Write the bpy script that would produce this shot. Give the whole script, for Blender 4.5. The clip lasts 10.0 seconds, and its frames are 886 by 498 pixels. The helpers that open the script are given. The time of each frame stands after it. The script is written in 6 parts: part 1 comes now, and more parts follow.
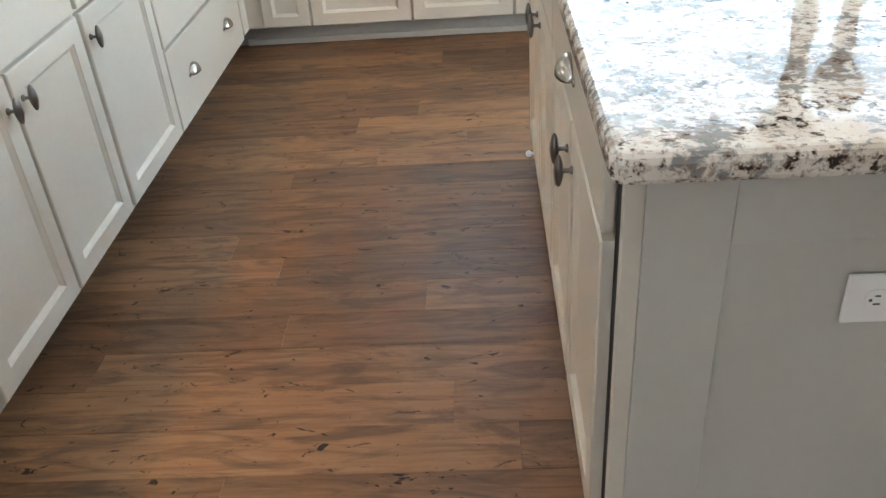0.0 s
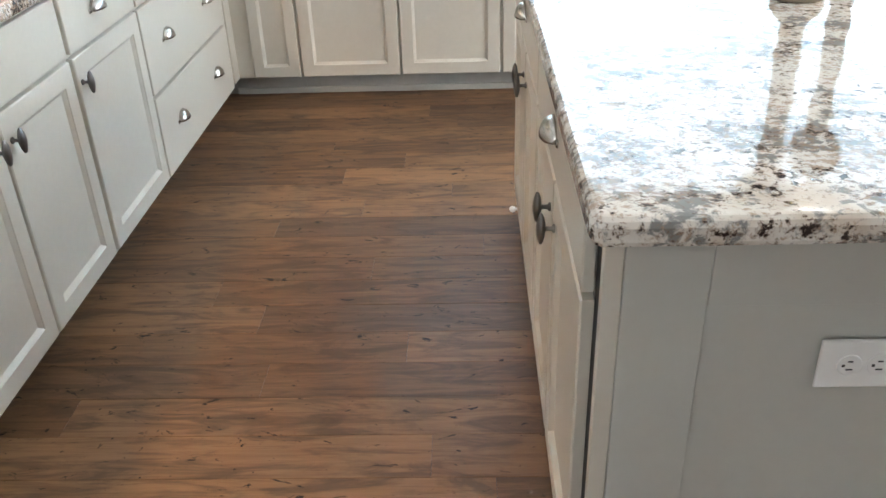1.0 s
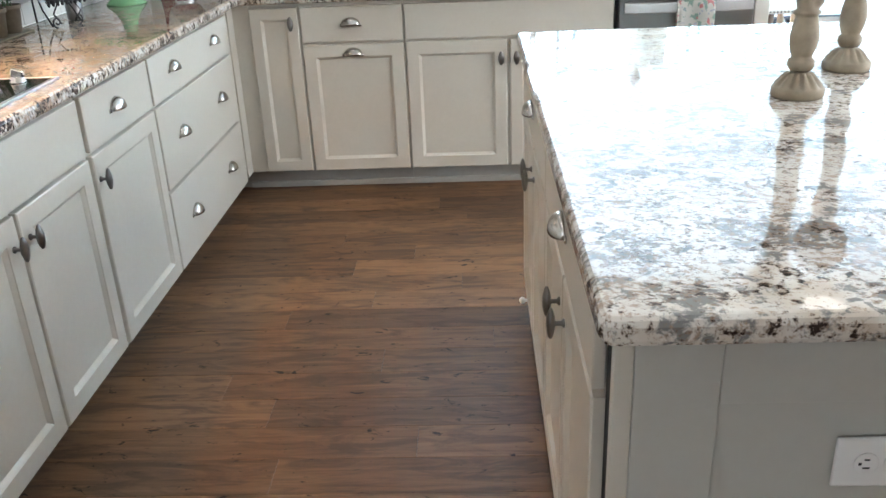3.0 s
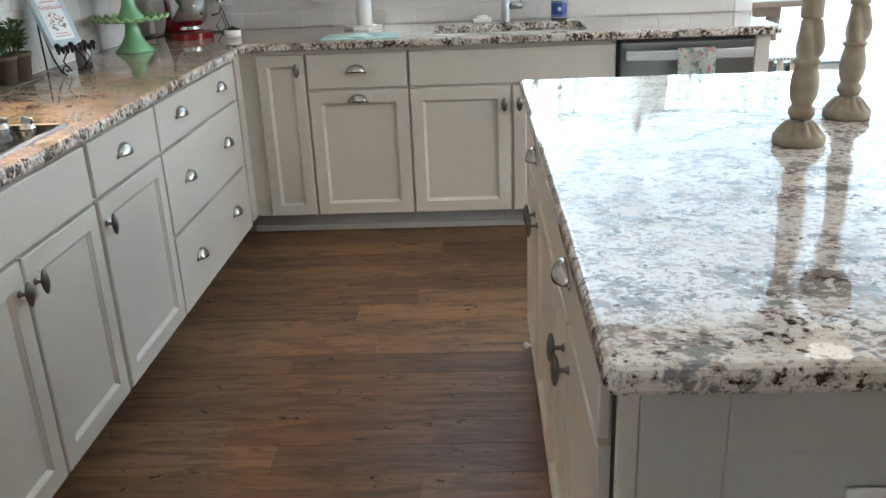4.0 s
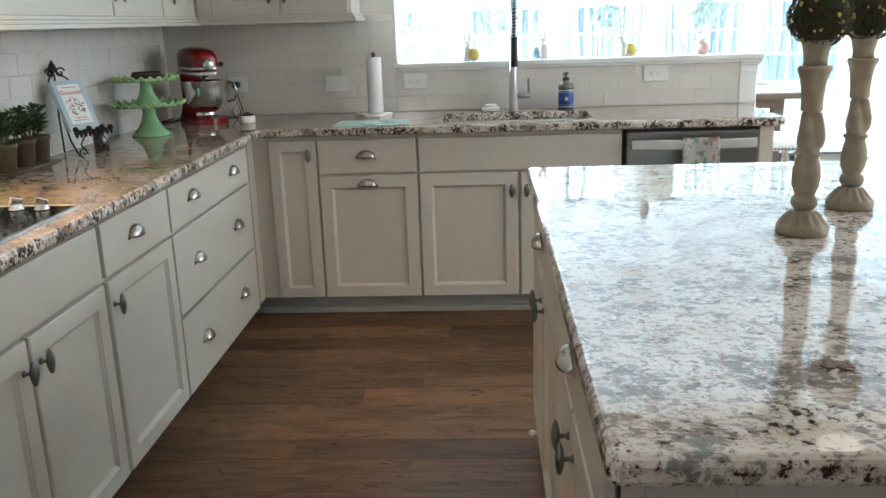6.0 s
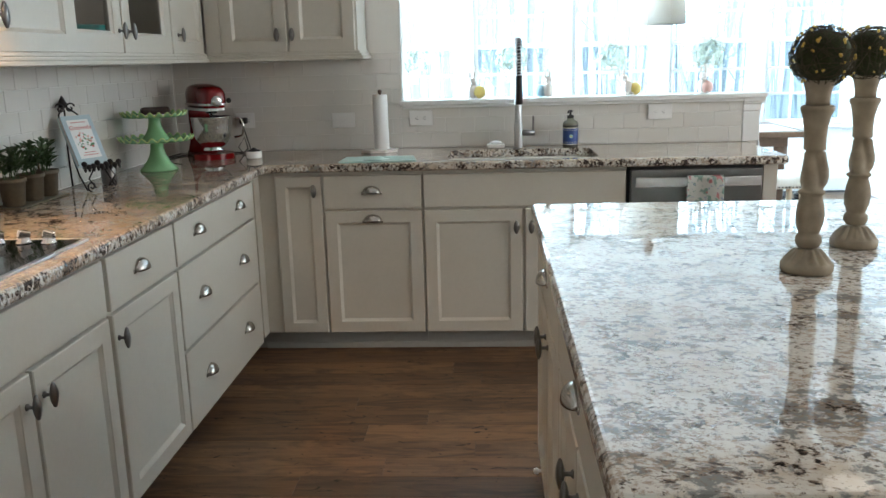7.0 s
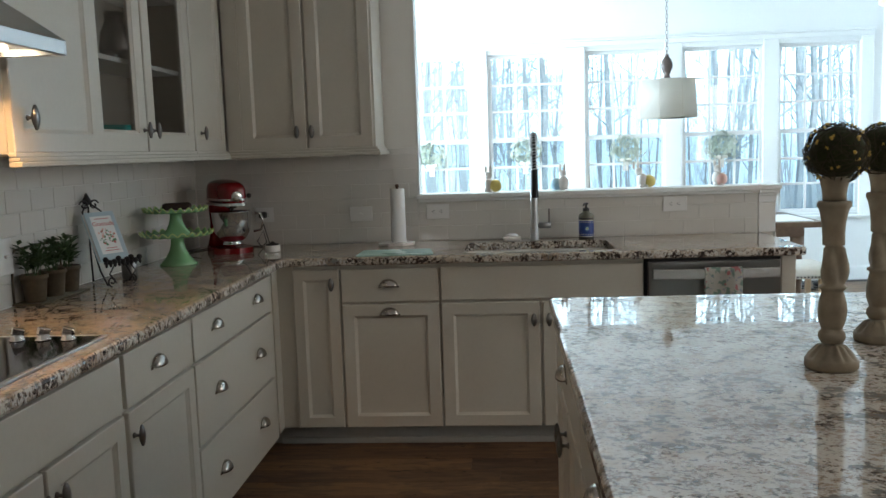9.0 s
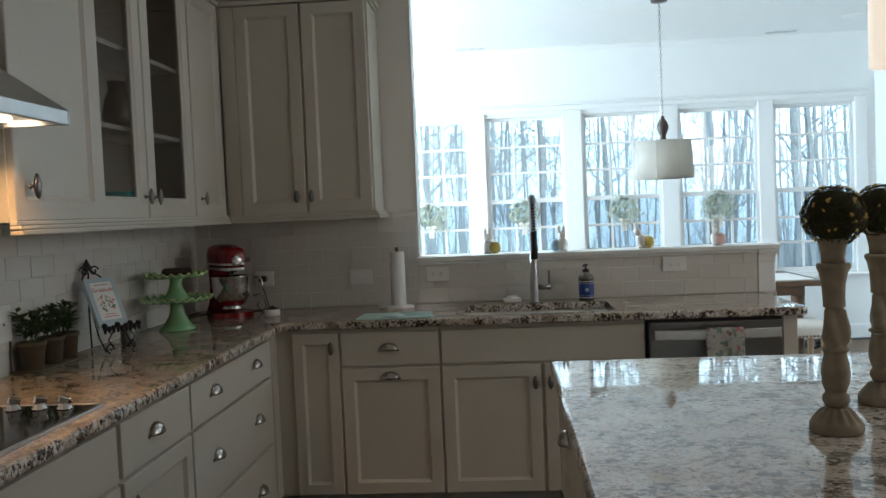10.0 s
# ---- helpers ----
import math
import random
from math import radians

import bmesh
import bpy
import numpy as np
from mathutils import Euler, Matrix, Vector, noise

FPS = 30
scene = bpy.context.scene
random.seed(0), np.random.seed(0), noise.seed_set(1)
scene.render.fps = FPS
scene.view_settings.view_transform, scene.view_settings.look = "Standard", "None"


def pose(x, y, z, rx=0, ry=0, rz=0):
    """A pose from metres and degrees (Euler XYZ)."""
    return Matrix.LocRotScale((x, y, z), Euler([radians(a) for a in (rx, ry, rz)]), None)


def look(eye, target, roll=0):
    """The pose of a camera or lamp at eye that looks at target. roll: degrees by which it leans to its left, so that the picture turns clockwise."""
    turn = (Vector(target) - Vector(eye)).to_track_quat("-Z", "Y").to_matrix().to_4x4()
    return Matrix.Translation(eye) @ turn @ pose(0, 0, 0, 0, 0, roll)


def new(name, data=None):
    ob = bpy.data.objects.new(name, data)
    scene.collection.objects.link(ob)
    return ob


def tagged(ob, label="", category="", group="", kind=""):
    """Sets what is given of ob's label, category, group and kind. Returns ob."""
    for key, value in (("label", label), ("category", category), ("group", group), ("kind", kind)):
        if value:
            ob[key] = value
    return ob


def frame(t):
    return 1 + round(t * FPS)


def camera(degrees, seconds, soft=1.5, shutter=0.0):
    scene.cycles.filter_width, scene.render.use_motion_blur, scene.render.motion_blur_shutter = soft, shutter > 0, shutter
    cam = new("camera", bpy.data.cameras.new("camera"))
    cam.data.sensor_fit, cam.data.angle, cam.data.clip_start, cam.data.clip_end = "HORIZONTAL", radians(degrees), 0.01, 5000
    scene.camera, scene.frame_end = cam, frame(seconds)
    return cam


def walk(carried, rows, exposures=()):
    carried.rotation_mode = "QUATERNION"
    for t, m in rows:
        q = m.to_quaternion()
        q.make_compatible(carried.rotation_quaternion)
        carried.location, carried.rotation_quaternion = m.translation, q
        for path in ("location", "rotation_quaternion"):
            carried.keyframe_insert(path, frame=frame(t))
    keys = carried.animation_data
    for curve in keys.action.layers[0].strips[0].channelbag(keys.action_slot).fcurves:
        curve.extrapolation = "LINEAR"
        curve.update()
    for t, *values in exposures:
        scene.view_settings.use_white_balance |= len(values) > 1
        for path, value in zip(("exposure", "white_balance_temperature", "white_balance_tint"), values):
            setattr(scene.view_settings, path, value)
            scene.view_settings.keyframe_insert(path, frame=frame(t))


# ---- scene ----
cam = camera(55.2, 10.0)
PATH = [
    (0, (1.052, -3.789, 1.323), (0.942, -2.114, 0.235), -4.4),
    (0.5, (1.056, -3.797, 1.332), (0.978, -2.093, 0.288), -2.4),
    (1, (1.053, -3.799, 1.337), (0.987, -2.062, 0.349), -2.0),
    (1.5, (1.051, -3.8, 1.342), (0.98, -2.031, 0.412), -2.0),
    (2, (1.051, -3.804, 1.349), (0.974, -2.011, 0.468), -2.2),
    (2.5, (1.054, -3.804, 1.352), (0.973, -1.993, 0.508), -2.4),
    (4, (1.052, -3.806, 1.362), (0.962, -1.938, 0.653), -2.4),
    (4.5, (1.055, -3.804, 1.364), (0.963, -1.921, 0.698), -2.4),
    (5, (1.057, -3.808, 1.362), (0.962, -1.913, 0.73), -2.9),
    (5.5, (1.059, -3.811, 1.365), (0.964, -1.898, 0.792), -2.2),
    (7, (1.058, -3.818, 1.368), (0.943, -1.87, 0.929), -1.5),
    (7.5, (1.057, -3.82, 1.371), (0.936, -1.862, 0.981), -1.5),
    (8, (1.053, -3.82, 1.375), (0.921, -1.853, 1.039), -1.5),
    (8.5, (1.055, -3.817, 1.379), (0.912, -1.842, 1.095), -1.8),
    (9, (1.054, -3.815, 1.383), (0.905, -1.834, 1.153), -1.9),
    (9.5, (1.056, -3.811, 1.387), (0.909, -1.824, 1.206), -2.1),
    (10, (1.056, -3.814, 1.393), (0.911, -1.821, 1.305), -2.4),
]
EXPOSURES = [(0.0, 1.56, 5980, 10), (2.5, 1.50, 5800, 10), (4.0, 0.92, 5900, 10), (5.5, 0.65, 6080, 10), (7.5, 0.18, 6280, 10), (9.0, -0.54, 6440, 11), (10.0, -0.99, 6560, 12)]
walk(cam, [(t, look(eye, target, roll)) for t, eye, target, roll in PATH], EXPOSURES)

# ---- world, sun and large lights ----
SKY, SUN = 0.15, 5.0
world = bpy.data.worlds.new("sky")
scene.world = world
world.use_nodes = True
wn = world.node_tree.nodes
sky = wn.new("ShaderNodeTexSky")
sky.sky_type, sky.sun_disc = "NISHITA", False
sky.sun_elevation, sky.sun_rotation = radians(38), radians(160)
sky.air_density, sky.dust_density, sky.ozone_density = 1.0, 3.0, 1.0
wn["Background"].inputs["Strength"].default_value = SKY
world.node_tree.links.new(sky.outputs["Color"], wn["Background"].inputs["Color"])
sun = new("sun", bpy.data.lights.new("sun", "SUN"))
sun.data.energy, sun.data.angle, sun.data.color = SUN, radians(10), (1.0, 0.97, 0.93)
sun.matrix_world = look((0, 0, 20), (-6, 18, 0))


def area_lamp(name, at, to, w, h, watts, colour=(1, 1, 1), shape="RECTANGLE", spread=180):
    d = bpy.data.lights.new(name, "AREA")
    d.shape, d.size, d.energy, d.color, d.spread = shape, w, watts, colour, radians(spread)
    if shape == "RECTANGLE":
        d.size_y = h
    o = new(name, d)
    o.matrix_world = look(at, to)
    return o


# added lamps, sources unseen: behind camera, right of island, left in dining room
area_lamp("unseen_rear_light", (-0.13, -7.62, 1.75), (-0.13, 0, 1.75), 0.26, 1.3, 9.5, (0.98, 0.96, 0.92))
area_lamp("unseen_side_light", (4.62, -1.7, 1.68), (0, -1.7, 1.85), 2.2, 1.3, 39, (1.0, 0.93, 0.84))
area_lamp("unseen_dining_light", (-3.14, 2.7, 1.5), (4, 2.9, 1.4), 3.0, 1.9, 1100, (0.61, 0.83, 1.0))
# kitchen ceiling lamps, added overhead where the ceiling is out of view
for dx, dy, watts in ((0.55, -2.9, 2.0), (0.55, -0.75, 0.8), (2.9, -2.9, 3.2), (2.9, -0.6, 1.6)):
    area_lamp("added_ceiling_lamp", (dx, dy, 2.94), (dx, dy, 0), 0.14, 0.14, watts, (1.0, 0.90, 0.78), "DISK", 130)
area_lamp("hood_lamp", (-0.205, -1.765, 1.660), (-0.205, -1.765, 0.9), 0.07, 0.07, 4.2, (1.0, 0.56, 0.24), "DISK", 130)


# ---- materials ----
def mat(name, colour, rough=0.5, metal=0.0, spec=0.5, grain=0.0, scale=40.0, bump=0.0, coat=0.0, dirt=0.0):
    """Painted or plain surface with variation at two scales and fine relief."""
    m = bpy.data.materials.new(name)
    m.use_nodes = True
    nt = m.node_tree
    n, l = nt.nodes, nt.links
    b = n["Principled BSDF"]
    b.inputs["Roughness"].default_value = rough
    b.inputs["Metallic"].default_value = metal
    b.inputs["Specular IOR Level"].default_value = spec
    b.inputs["Coat Weight"].default_value = coat
    b.inputs["Coat Roughness"].default_value = 0.05
    tc = n.new("ShaderNodeTexCoord")
    fine = n.new("ShaderNodeTexNoise")
    fine.inputs["Scale"].default_value, fine.inputs["Detail"].default_value = scale, 5
    wide = n.new("ShaderNodeTexNoise")
    wide.inputs["Scale"].default_value, wide.inputs["Detail"].default_value = scale / 14, 3
    for t in (fine, wide):
        l.new(tc.outputs["Object"], t.inputs["Vector"])
    add = n.new("ShaderNodeMath")
    add.operation = "ADD"
    l.new(fine.outputs["Fac"], add.inputs[0])
    l.new(wide.outputs["Fac"], add.inputs[1])
    rng = n.new("ShaderNodeMapRange")
    rng.inputs["From Min"].default_value, rng.inputs["From Max"].default_value = 0.6, 1.4
    rng.inputs["To Min"].default_value, rng.inputs["To Max"].default_value = 1 - grain - dirt, 1 + grain
    l.new(add.outputs[0], rng.inputs["Value"])
    mul = n.new("ShaderNodeVectorMath")
    mul.operation = "SCALE"
    mul.inputs[0].default_value = colour[:3]
    l.new(rng.outputs["Result"], mul.inputs["Scale"])
    l.new(mul.outputs["Vector"], b.inputs["Base Color"])
    rr = n.new("ShaderNodeMapRange")
    rr.inputs["To Min"].default_value, rr.inputs["To Max"].default_value = max(rough - 0.06, 0.02), min(rough + 0.06, 1)
    l.new(wide.outputs["Fac"], rr.inputs["Value"])
    l.new(rr.outputs["Result"], b.inputs["Roughness"])
    if bump:
        bp = n.new("ShaderNodeBump")
        bp.inputs["Strength"].default_value, bp.inputs["Distance"].default_value = bump, 0.001
        l.new(fine.outputs["Fac"], bp.inputs["Height"])
        l.new(bp.outputs["Normal"], b.inputs["Normal"])
    return m


def ramp(nt, stops, fac):
    r = nt.nodes.new("ShaderNodeValToRGB")
    e = r.color_ramp.elements
    while len(e) < len(stops):
        e.new(0.5)
    for el, (p, c) in zip(e, stops):
        el.position, el.color = p, (*c, 1) if len(c) == 3 else c
    nt.links.new(fac, r.inputs["Fac"])
    return r.outputs["Color"]


def mixed(nt, fac, a, b):
    m = nt.nodes.new("ShaderNodeMix")
    m.data_type = "RGBA"
    for sock, v in ((m.inputs["Factor"], fac), (m.inputs["A"], a), (m.inputs["B"], b)):
        if isinstance(v, (tuple, float, int)):
            sock.default_value = (*v, 1) if isinstance(v, tuple) else v
        else:
            nt.links.new(v, sock)
    return m.outputs["Result"]


def noise_of(nt, vec, scale, detail=4, rough=0.55, distort=0.0):
    t = nt.nodes.new("ShaderNodeTexNoise")
    t.inputs["Scale"].default_value, t.inputs["Detail"].default_value = scale, detail
    t.inputs["Roughness"].default_value, t.inputs["Distortion"].default_value = rough, distort
    nt.links.new(vec, t.inputs["Vector"])
    return t.outputs["Fac"]


def stretched(nt, vec, scale, turn=0.0):
    mp = nt.nodes.new("ShaderNodeMapping")
    mp.inputs["Scale"].default_value = scale
    mp.inputs["Rotation"].default_value = (0, 0, turn)
    nt.links.new(vec, mp.inputs["Vector"])
    return mp.outputs["Vector"]


def granite(name, brown=0.0):
    """Polished white granite: grey clouds, tan stains, brown-black flecks in clumps. Edges get extra flecks by face
    direction: the top's washing sheen put into the pattern.
    """
    m = bpy.data.materials.new(name)
    m.use_nodes = True
    nt = m.node_tree
    b = nt.nodes["Principled BSDF"]

    def math_of(op, a, c):
        n = nt.nodes.new("ShaderNodeMath")
        n.operation = op
        for sock, val in zip(n.inputs, (a, c)):
            if isinstance(val, (int, float)):
                sock.default_value = val
            else:
                nt.links.new(val, sock)
        return n.outputs[0]

    obj = nt.nodes.new("ShaderNodeTexCoord").outputs["Object"]
    v = stretched(nt, obj, (1.0, 1.25, 1.0), 0.75)
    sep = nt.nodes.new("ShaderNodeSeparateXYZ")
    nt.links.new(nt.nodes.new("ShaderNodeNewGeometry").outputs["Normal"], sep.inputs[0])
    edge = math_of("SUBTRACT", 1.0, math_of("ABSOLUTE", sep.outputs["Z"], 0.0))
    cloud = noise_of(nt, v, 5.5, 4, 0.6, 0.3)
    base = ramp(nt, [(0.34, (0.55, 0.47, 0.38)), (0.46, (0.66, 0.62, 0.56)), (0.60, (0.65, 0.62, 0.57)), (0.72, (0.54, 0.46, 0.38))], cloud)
    # browner stone, on upward faces only: the top's dim reflections put into its colour
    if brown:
        dim_top = ramp(nt, [(0.36, (0.20, 0.125, 0.072)), (0.48, (0.36, 0.255, 0.165)), (0.60, (0.44, 0.345, 0.245)), (0.72, (0.25, 0.165, 0.10))], noise_of(nt, v, 16, 6, 0.65, 0.4))
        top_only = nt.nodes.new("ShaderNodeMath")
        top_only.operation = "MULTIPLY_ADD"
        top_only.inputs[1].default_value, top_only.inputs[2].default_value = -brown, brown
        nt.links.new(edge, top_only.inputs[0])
        base = mixed(nt, top_only.outputs[0], base, dim_top)
    drift = noise_of(nt, v, 8, 3, 0.5, 0.5)
    smudge = noise_of(nt, v, 40, 7, 0.68, 0.5)
    gsum = math_of("ADD", smudge, math_of("MULTIPLY", drift, 0.50))
    c1 = mixed(nt, ramp(nt, [(0.775, (0, 0, 0)), (0.855, (0.95, 0.95, 0.95))], gsum), base, (0.185, 0.185, 0.180))
    tan = math_of("ADD", noise_of(nt, v, 70, 8, 0.72, 0.3), math_of("MULTIPLY", cloud, 0.40))
    c2 = mixed(nt, ramp(nt, [(0.715, (0, 0, 0)), (0.80, (0.72, 0.72, 0.72))], tan), c1, (0.30, 0.20, 0.13))
    clump = noise_of(nt, v, 13, 3, 0.55, 0.3)
    fleck = noise_of(nt, v, 78, 6, 0.66, 0.25)
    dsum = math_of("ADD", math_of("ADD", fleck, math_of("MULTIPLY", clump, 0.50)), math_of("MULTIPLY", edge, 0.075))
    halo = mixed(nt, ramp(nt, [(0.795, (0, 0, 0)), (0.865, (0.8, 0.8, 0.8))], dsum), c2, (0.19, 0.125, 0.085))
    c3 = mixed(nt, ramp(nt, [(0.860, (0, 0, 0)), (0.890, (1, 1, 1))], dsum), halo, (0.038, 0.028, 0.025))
    speck = ramp(nt, [(0.67, (0, 0, 0)), (0.70, (1, 1, 1))], noise_of(nt, obj, 170, 3, 0.6))
    nt.links.new(mixed(nt, speck, c3, (0.14, 0.12, 0.10)), b.inputs["Base Color"])
    b.inputs["Specular IOR Level"].default_value = 0.46
    rr = nt.nodes.new("ShaderNodeMapRange")
    rr.inputs["To Min"].default_value, rr.inputs["To Max"].default_value = 0.004, 0.02
    nt.links.new(fleck, rr.inputs["Value"])
    nt.links.new(rr.outputs["Result"], b.inputs["Roughness"])
    return m


def planks():
    """Rustic brown vinyl planks: grain along x, knots, darker saw marks, one tone for each plank."""
    m = bpy.data.materials.new("vinyl_plank")
    m.use_nodes = True
    nt = m.node_tree
    b = nt.nodes["Principled BSDF"]
    obj = nt.nodes.new("ShaderNodeTexCoord").outputs["Object"]
    info = nt.nodes.new("ShaderNodeObjectInfo")
    isl = nt.nodes.new("ShaderNodeNewGeometry").outputs["Random Per Island"]
    sm = nt.nodes.new("ShaderNodeMath")
    sm.operation = "ADD"
    nt.links.new(info.outputs["Random"], sm.inputs[0])
    nt.links.new(isl, sm.inputs[1])
    fr = nt.nodes.new("ShaderNodeMath")
    fr.operation = "FRACT"
    nt.links.new(sm.outputs[0], fr.inputs[0])
    rnd = fr.outputs[0]
    off = nt.nodes.new("ShaderNodeVectorMath")
    off.operation = "SCALE"
    off.inputs[0].default_value = (37.0, 11.0, 5.0)
    nt.links.new(rnd, off.inputs["Scale"])
    sh = nt.nodes.new("ShaderNodeVectorMath")
    nt.links.new(info.outputs["Location"], sh.inputs[0])
    nt.links.new(off.outputs[0], sh.inputs[1])
    mv = nt.nodes.new("ShaderNodeVectorMath")
    nt.links.new(obj, mv.inputs[0])
    nt.links.new(sh.outputs[0], mv.inputs[1])
    v = mv.outputs[0]
    grain = noise_of(nt, stretched(nt, v, (1.6, 30, 1)), 2.4, 10, 0.72, 0.45)
    fine = noise_of(nt, stretched(nt, v, (3, 120, 1)), 2.0, 8, 0.72, 0.3)
    tone = ramp(nt, [(0.0, (0.135, 0.080, 0.050)), (0.2, (0.205, 0.110, 0.055)), (0.42, (0.170, 0.088, 0.043)), (0.60, (0.235, 0.128, 0.064)), (0.80, (0.175, 0.096, 0.050)), (1.0, (0.230, 0.122, 0.058))], rnd)
    light = mixed(nt, ramp(nt, [(0.46, (0, 0, 0)), (0.66, (0.45, 0.45, 0.45))], grain), tone, (0.310, 0.175, 0.092))
    grain2 = noise_of(nt, stretched(nt, v, (1.0, 15, 1)), 2.6, 7, 0.62, 0.8)
    light = mixed(nt, ramp(nt, [(0.50, (0, 0, 0)), (0.66, (0.45, 0.45, 0.45))], grain2), light, (0.062, 0.033, 0.019))
    light = mixed(nt, ramp(nt, [(0.50, (0, 0, 0)), (0.68, (0.20, 0.20, 0.20))], fine), light, (0.050, 0.025, 0.014))
    blot = ramp(nt, [(0.46, (0, 0, 0)), (0.62, (0.66, 0.66, 0.66))], noise_of(nt, stretched(nt, v, (2.0, 9, 1)), 2.0, 6, 0.60, 1.0))
    c = mixed(nt, blot, light, (0.060, 0.037, 0.025))
    knot = ramp(nt, [(0.63, (0, 0, 0)), (0.69, (1, 1, 1))], noise_of(nt, stretched(nt, v, (8, 15, 1)), 1.6, 4, 0.6, 1.6))
    c = mixed(nt, knot, c, (0.012, 0.007, 0.005))
    pin = ramp(nt, [(0.755, (0, 0, 0)), (0.775, (1, 1, 1))], noise_of(nt, stretched(nt, v, (30, 44, 1)), 1.6, 2, 0.5, 0.4))
    c = mixed(nt, pin, c, (0.012, 0.007, 0.005))
    saw = nt.nodes.new("ShaderNodeTexWave")
    saw.inputs["Scale"].default_value, saw.inputs["Distortion"].default_value, saw.inputs["Detail"].default_value = 22, 5, 3
    nt.links.new(v, saw.inputs["Vector"])
    tint = nt.nodes.new("ShaderNodeMapRange")
    tint.inputs["To Min"].default_value, tint.inputs["To Max"].default_value = 0.64, 1.00
    nt.links.new(rnd, tint.inputs["Value"])
    toned = nt.nodes.new("ShaderNodeVectorMath")
    toned.operation = "SCALE"
    nt.links.new(c, toned.inputs[0])
    nt.links.new(tint.outputs["Result"], toned.inputs["Scale"])
    nt.links.new(toned.outputs["Vector"], b.inputs["Base Color"])
    b.inputs["Specular IOR Level"].default_value = 0.20
    rr = nt.nodes.new("ShaderNodeMapRange")
    rr.inputs["To Min"].default_value, rr.inputs["To Max"].default_value = 0.34, 0.52
    nt.links.new(grain, rr.inputs["Value"])
    nt.links.new(rr.outputs["Result"], b.inputs["Roughness"])
    bp = nt.nodes.new("ShaderNodeBump")
    bp.inputs["Strength"].default_value, bp.inputs["Distance"].default_value = 0.25, 0.0012
    h = mixed(nt, 0.15, grain, saw.outputs["Color"])
    nt.links.new(h, bp.inputs["Height"])
    nt.links.new(bp.outputs["Normal"], b.inputs["Normal"])
    return m


def pane_glass(name, gloss=0.08, tint=(1, 1, 1)):
    """A thin sheet: mostly clear, with a little mirror."""
    m = bpy.data.materials.new(name)
    m.use_nodes = True
    nt = m.node_tree
    nt.nodes.remove(nt.nodes["Principled BSDF"])
    t, g, mx = nt.nodes.new("ShaderNodeBsdfTransparent"), nt.nodes.new("ShaderNodeBsdfGlossy"), nt.nodes.new("ShaderNodeMixShader")
    t.inputs["Color"].default_value = (*tint, 1)
    g.inputs["Roughness"].default_value = 0.01
    mx.inputs["Fac"].default_value = gloss
    nt.links.new(t.outputs[0], mx.inputs[1])
    nt.links.new(g.outputs[0], mx.inputs[2])
    nt.links.new(mx.outputs[0], nt.nodes["Material Output"].inputs["Surface"])
    return m


def glow(name, colour, strength):
    m = bpy.data.materials.new(name)
    m.use_nodes = True
    b = m.node_tree.nodes["Principled BSDF"]
    b.inputs["Base Color"].default_value = (*colour, 1)
    b.inputs["Emission Color"].default_value = (*colour, 1)
    b.inputs["Emission Strength"].default_value = strength
    return m


CAB = mat("greige_cabinet_paint", (0.555, 0.517, 0.447), 0.38, grain=0.025, scale=60, bump=0.06, dirt=0.02)
# cabinet paint greyed for the island end: its cool shade put into the colour
ENDP = mat("cool_shaded_panel_paint", (0.48, 0.475, 0.435), 0.42, grain=0.025, scale=60, bump=0.06)
KICK = mat("toe_kick_paint", (0.42, 0.42, 0.40), 0.45, grain=0.04, scale=50, dirt=0.05)
WALL = mat("warm_white_wall_paint", (0.78, 0.75, 0.70), 0.7, grain=0.02, scale=90, bump=0.12)
WHITE = mat("white_trim_paint", (0.82, 0.82, 0.80), 0.4, grain=0.015, scale=50, bump=0.05)
CEIL = mat("ceiling_paint", (0.82, 0.82, 0.80), 0.85, grain=0.02, scale=120, bump=0.2)
TILE = mat("glazed_white_tile", (0.68, 0.655, 0.61), 0.12, grain=0.03, scale=9, bump=0.05)
GROUT = mat("grout", (0.80, 0.78, 0.74), 0.9, grain=0.06, scale=200, bump=0.4)
GRANITE = granite("granite")
BROWNTOPGRANITE = granite("brown_top_granite", 0.72)
PLANK = planks()
NICKEL = mat("brushed_nickel", (0.44, 0.42, 0.395), 0.24, 1.0, grain=0.05, scale=300, bump=0.05)
PEWTER = mat("dark_pewter", (0.20, 0.19, 0.18), 0.33, 1.0, grain=0.15, scale=120, bump=0.1)
STEEL = mat("stainless_steel", (0.50, 0.50, 0.50), 0.30, 1.0, grain=0.05, scale=200, bump=0.04)
DIMSTEEL = mat("dark_spring_steel", (0.30, 0.30, 0.30), 0.32, 1.0, grain=0.05, scale=200)
SILVER = mat("satin_silver", (0.66, 0.66, 0.66), 0.25, 0.55, grain=0.03, scale=80)
DOORSTEEL = mat("dark_stainless_steel", (0.24, 0.23, 0.225), 0.33, 1.0, grain=0.05, scale=200, bump=0.04)
CHROME = mat("polished_steel", (0.70, 0.70, 0.70), 0.10, 1.0, grain=0.02, scale=60)
BLACK = mat("black_metal", (0.025, 0.022, 0.022), 0.5, 0.4, grain=0.2, scale=90, bump=0.2)
BLACKGLASS = mat("black_ceramic_glass", (0.006, 0.006, 0.007), 0.04, spec=0.35, grain=0.05, scale=30)
RED = mat("red_enamel", (0.19, 0.004, 0.006), 0.24, spec=0.35, grain=0.05, scale=30, coat=0.2)
LIME = mat("lime_glass_rim", (0.50, 0.66, 0.27), 0.16, grain=0.05, scale=25, coat=0.4)
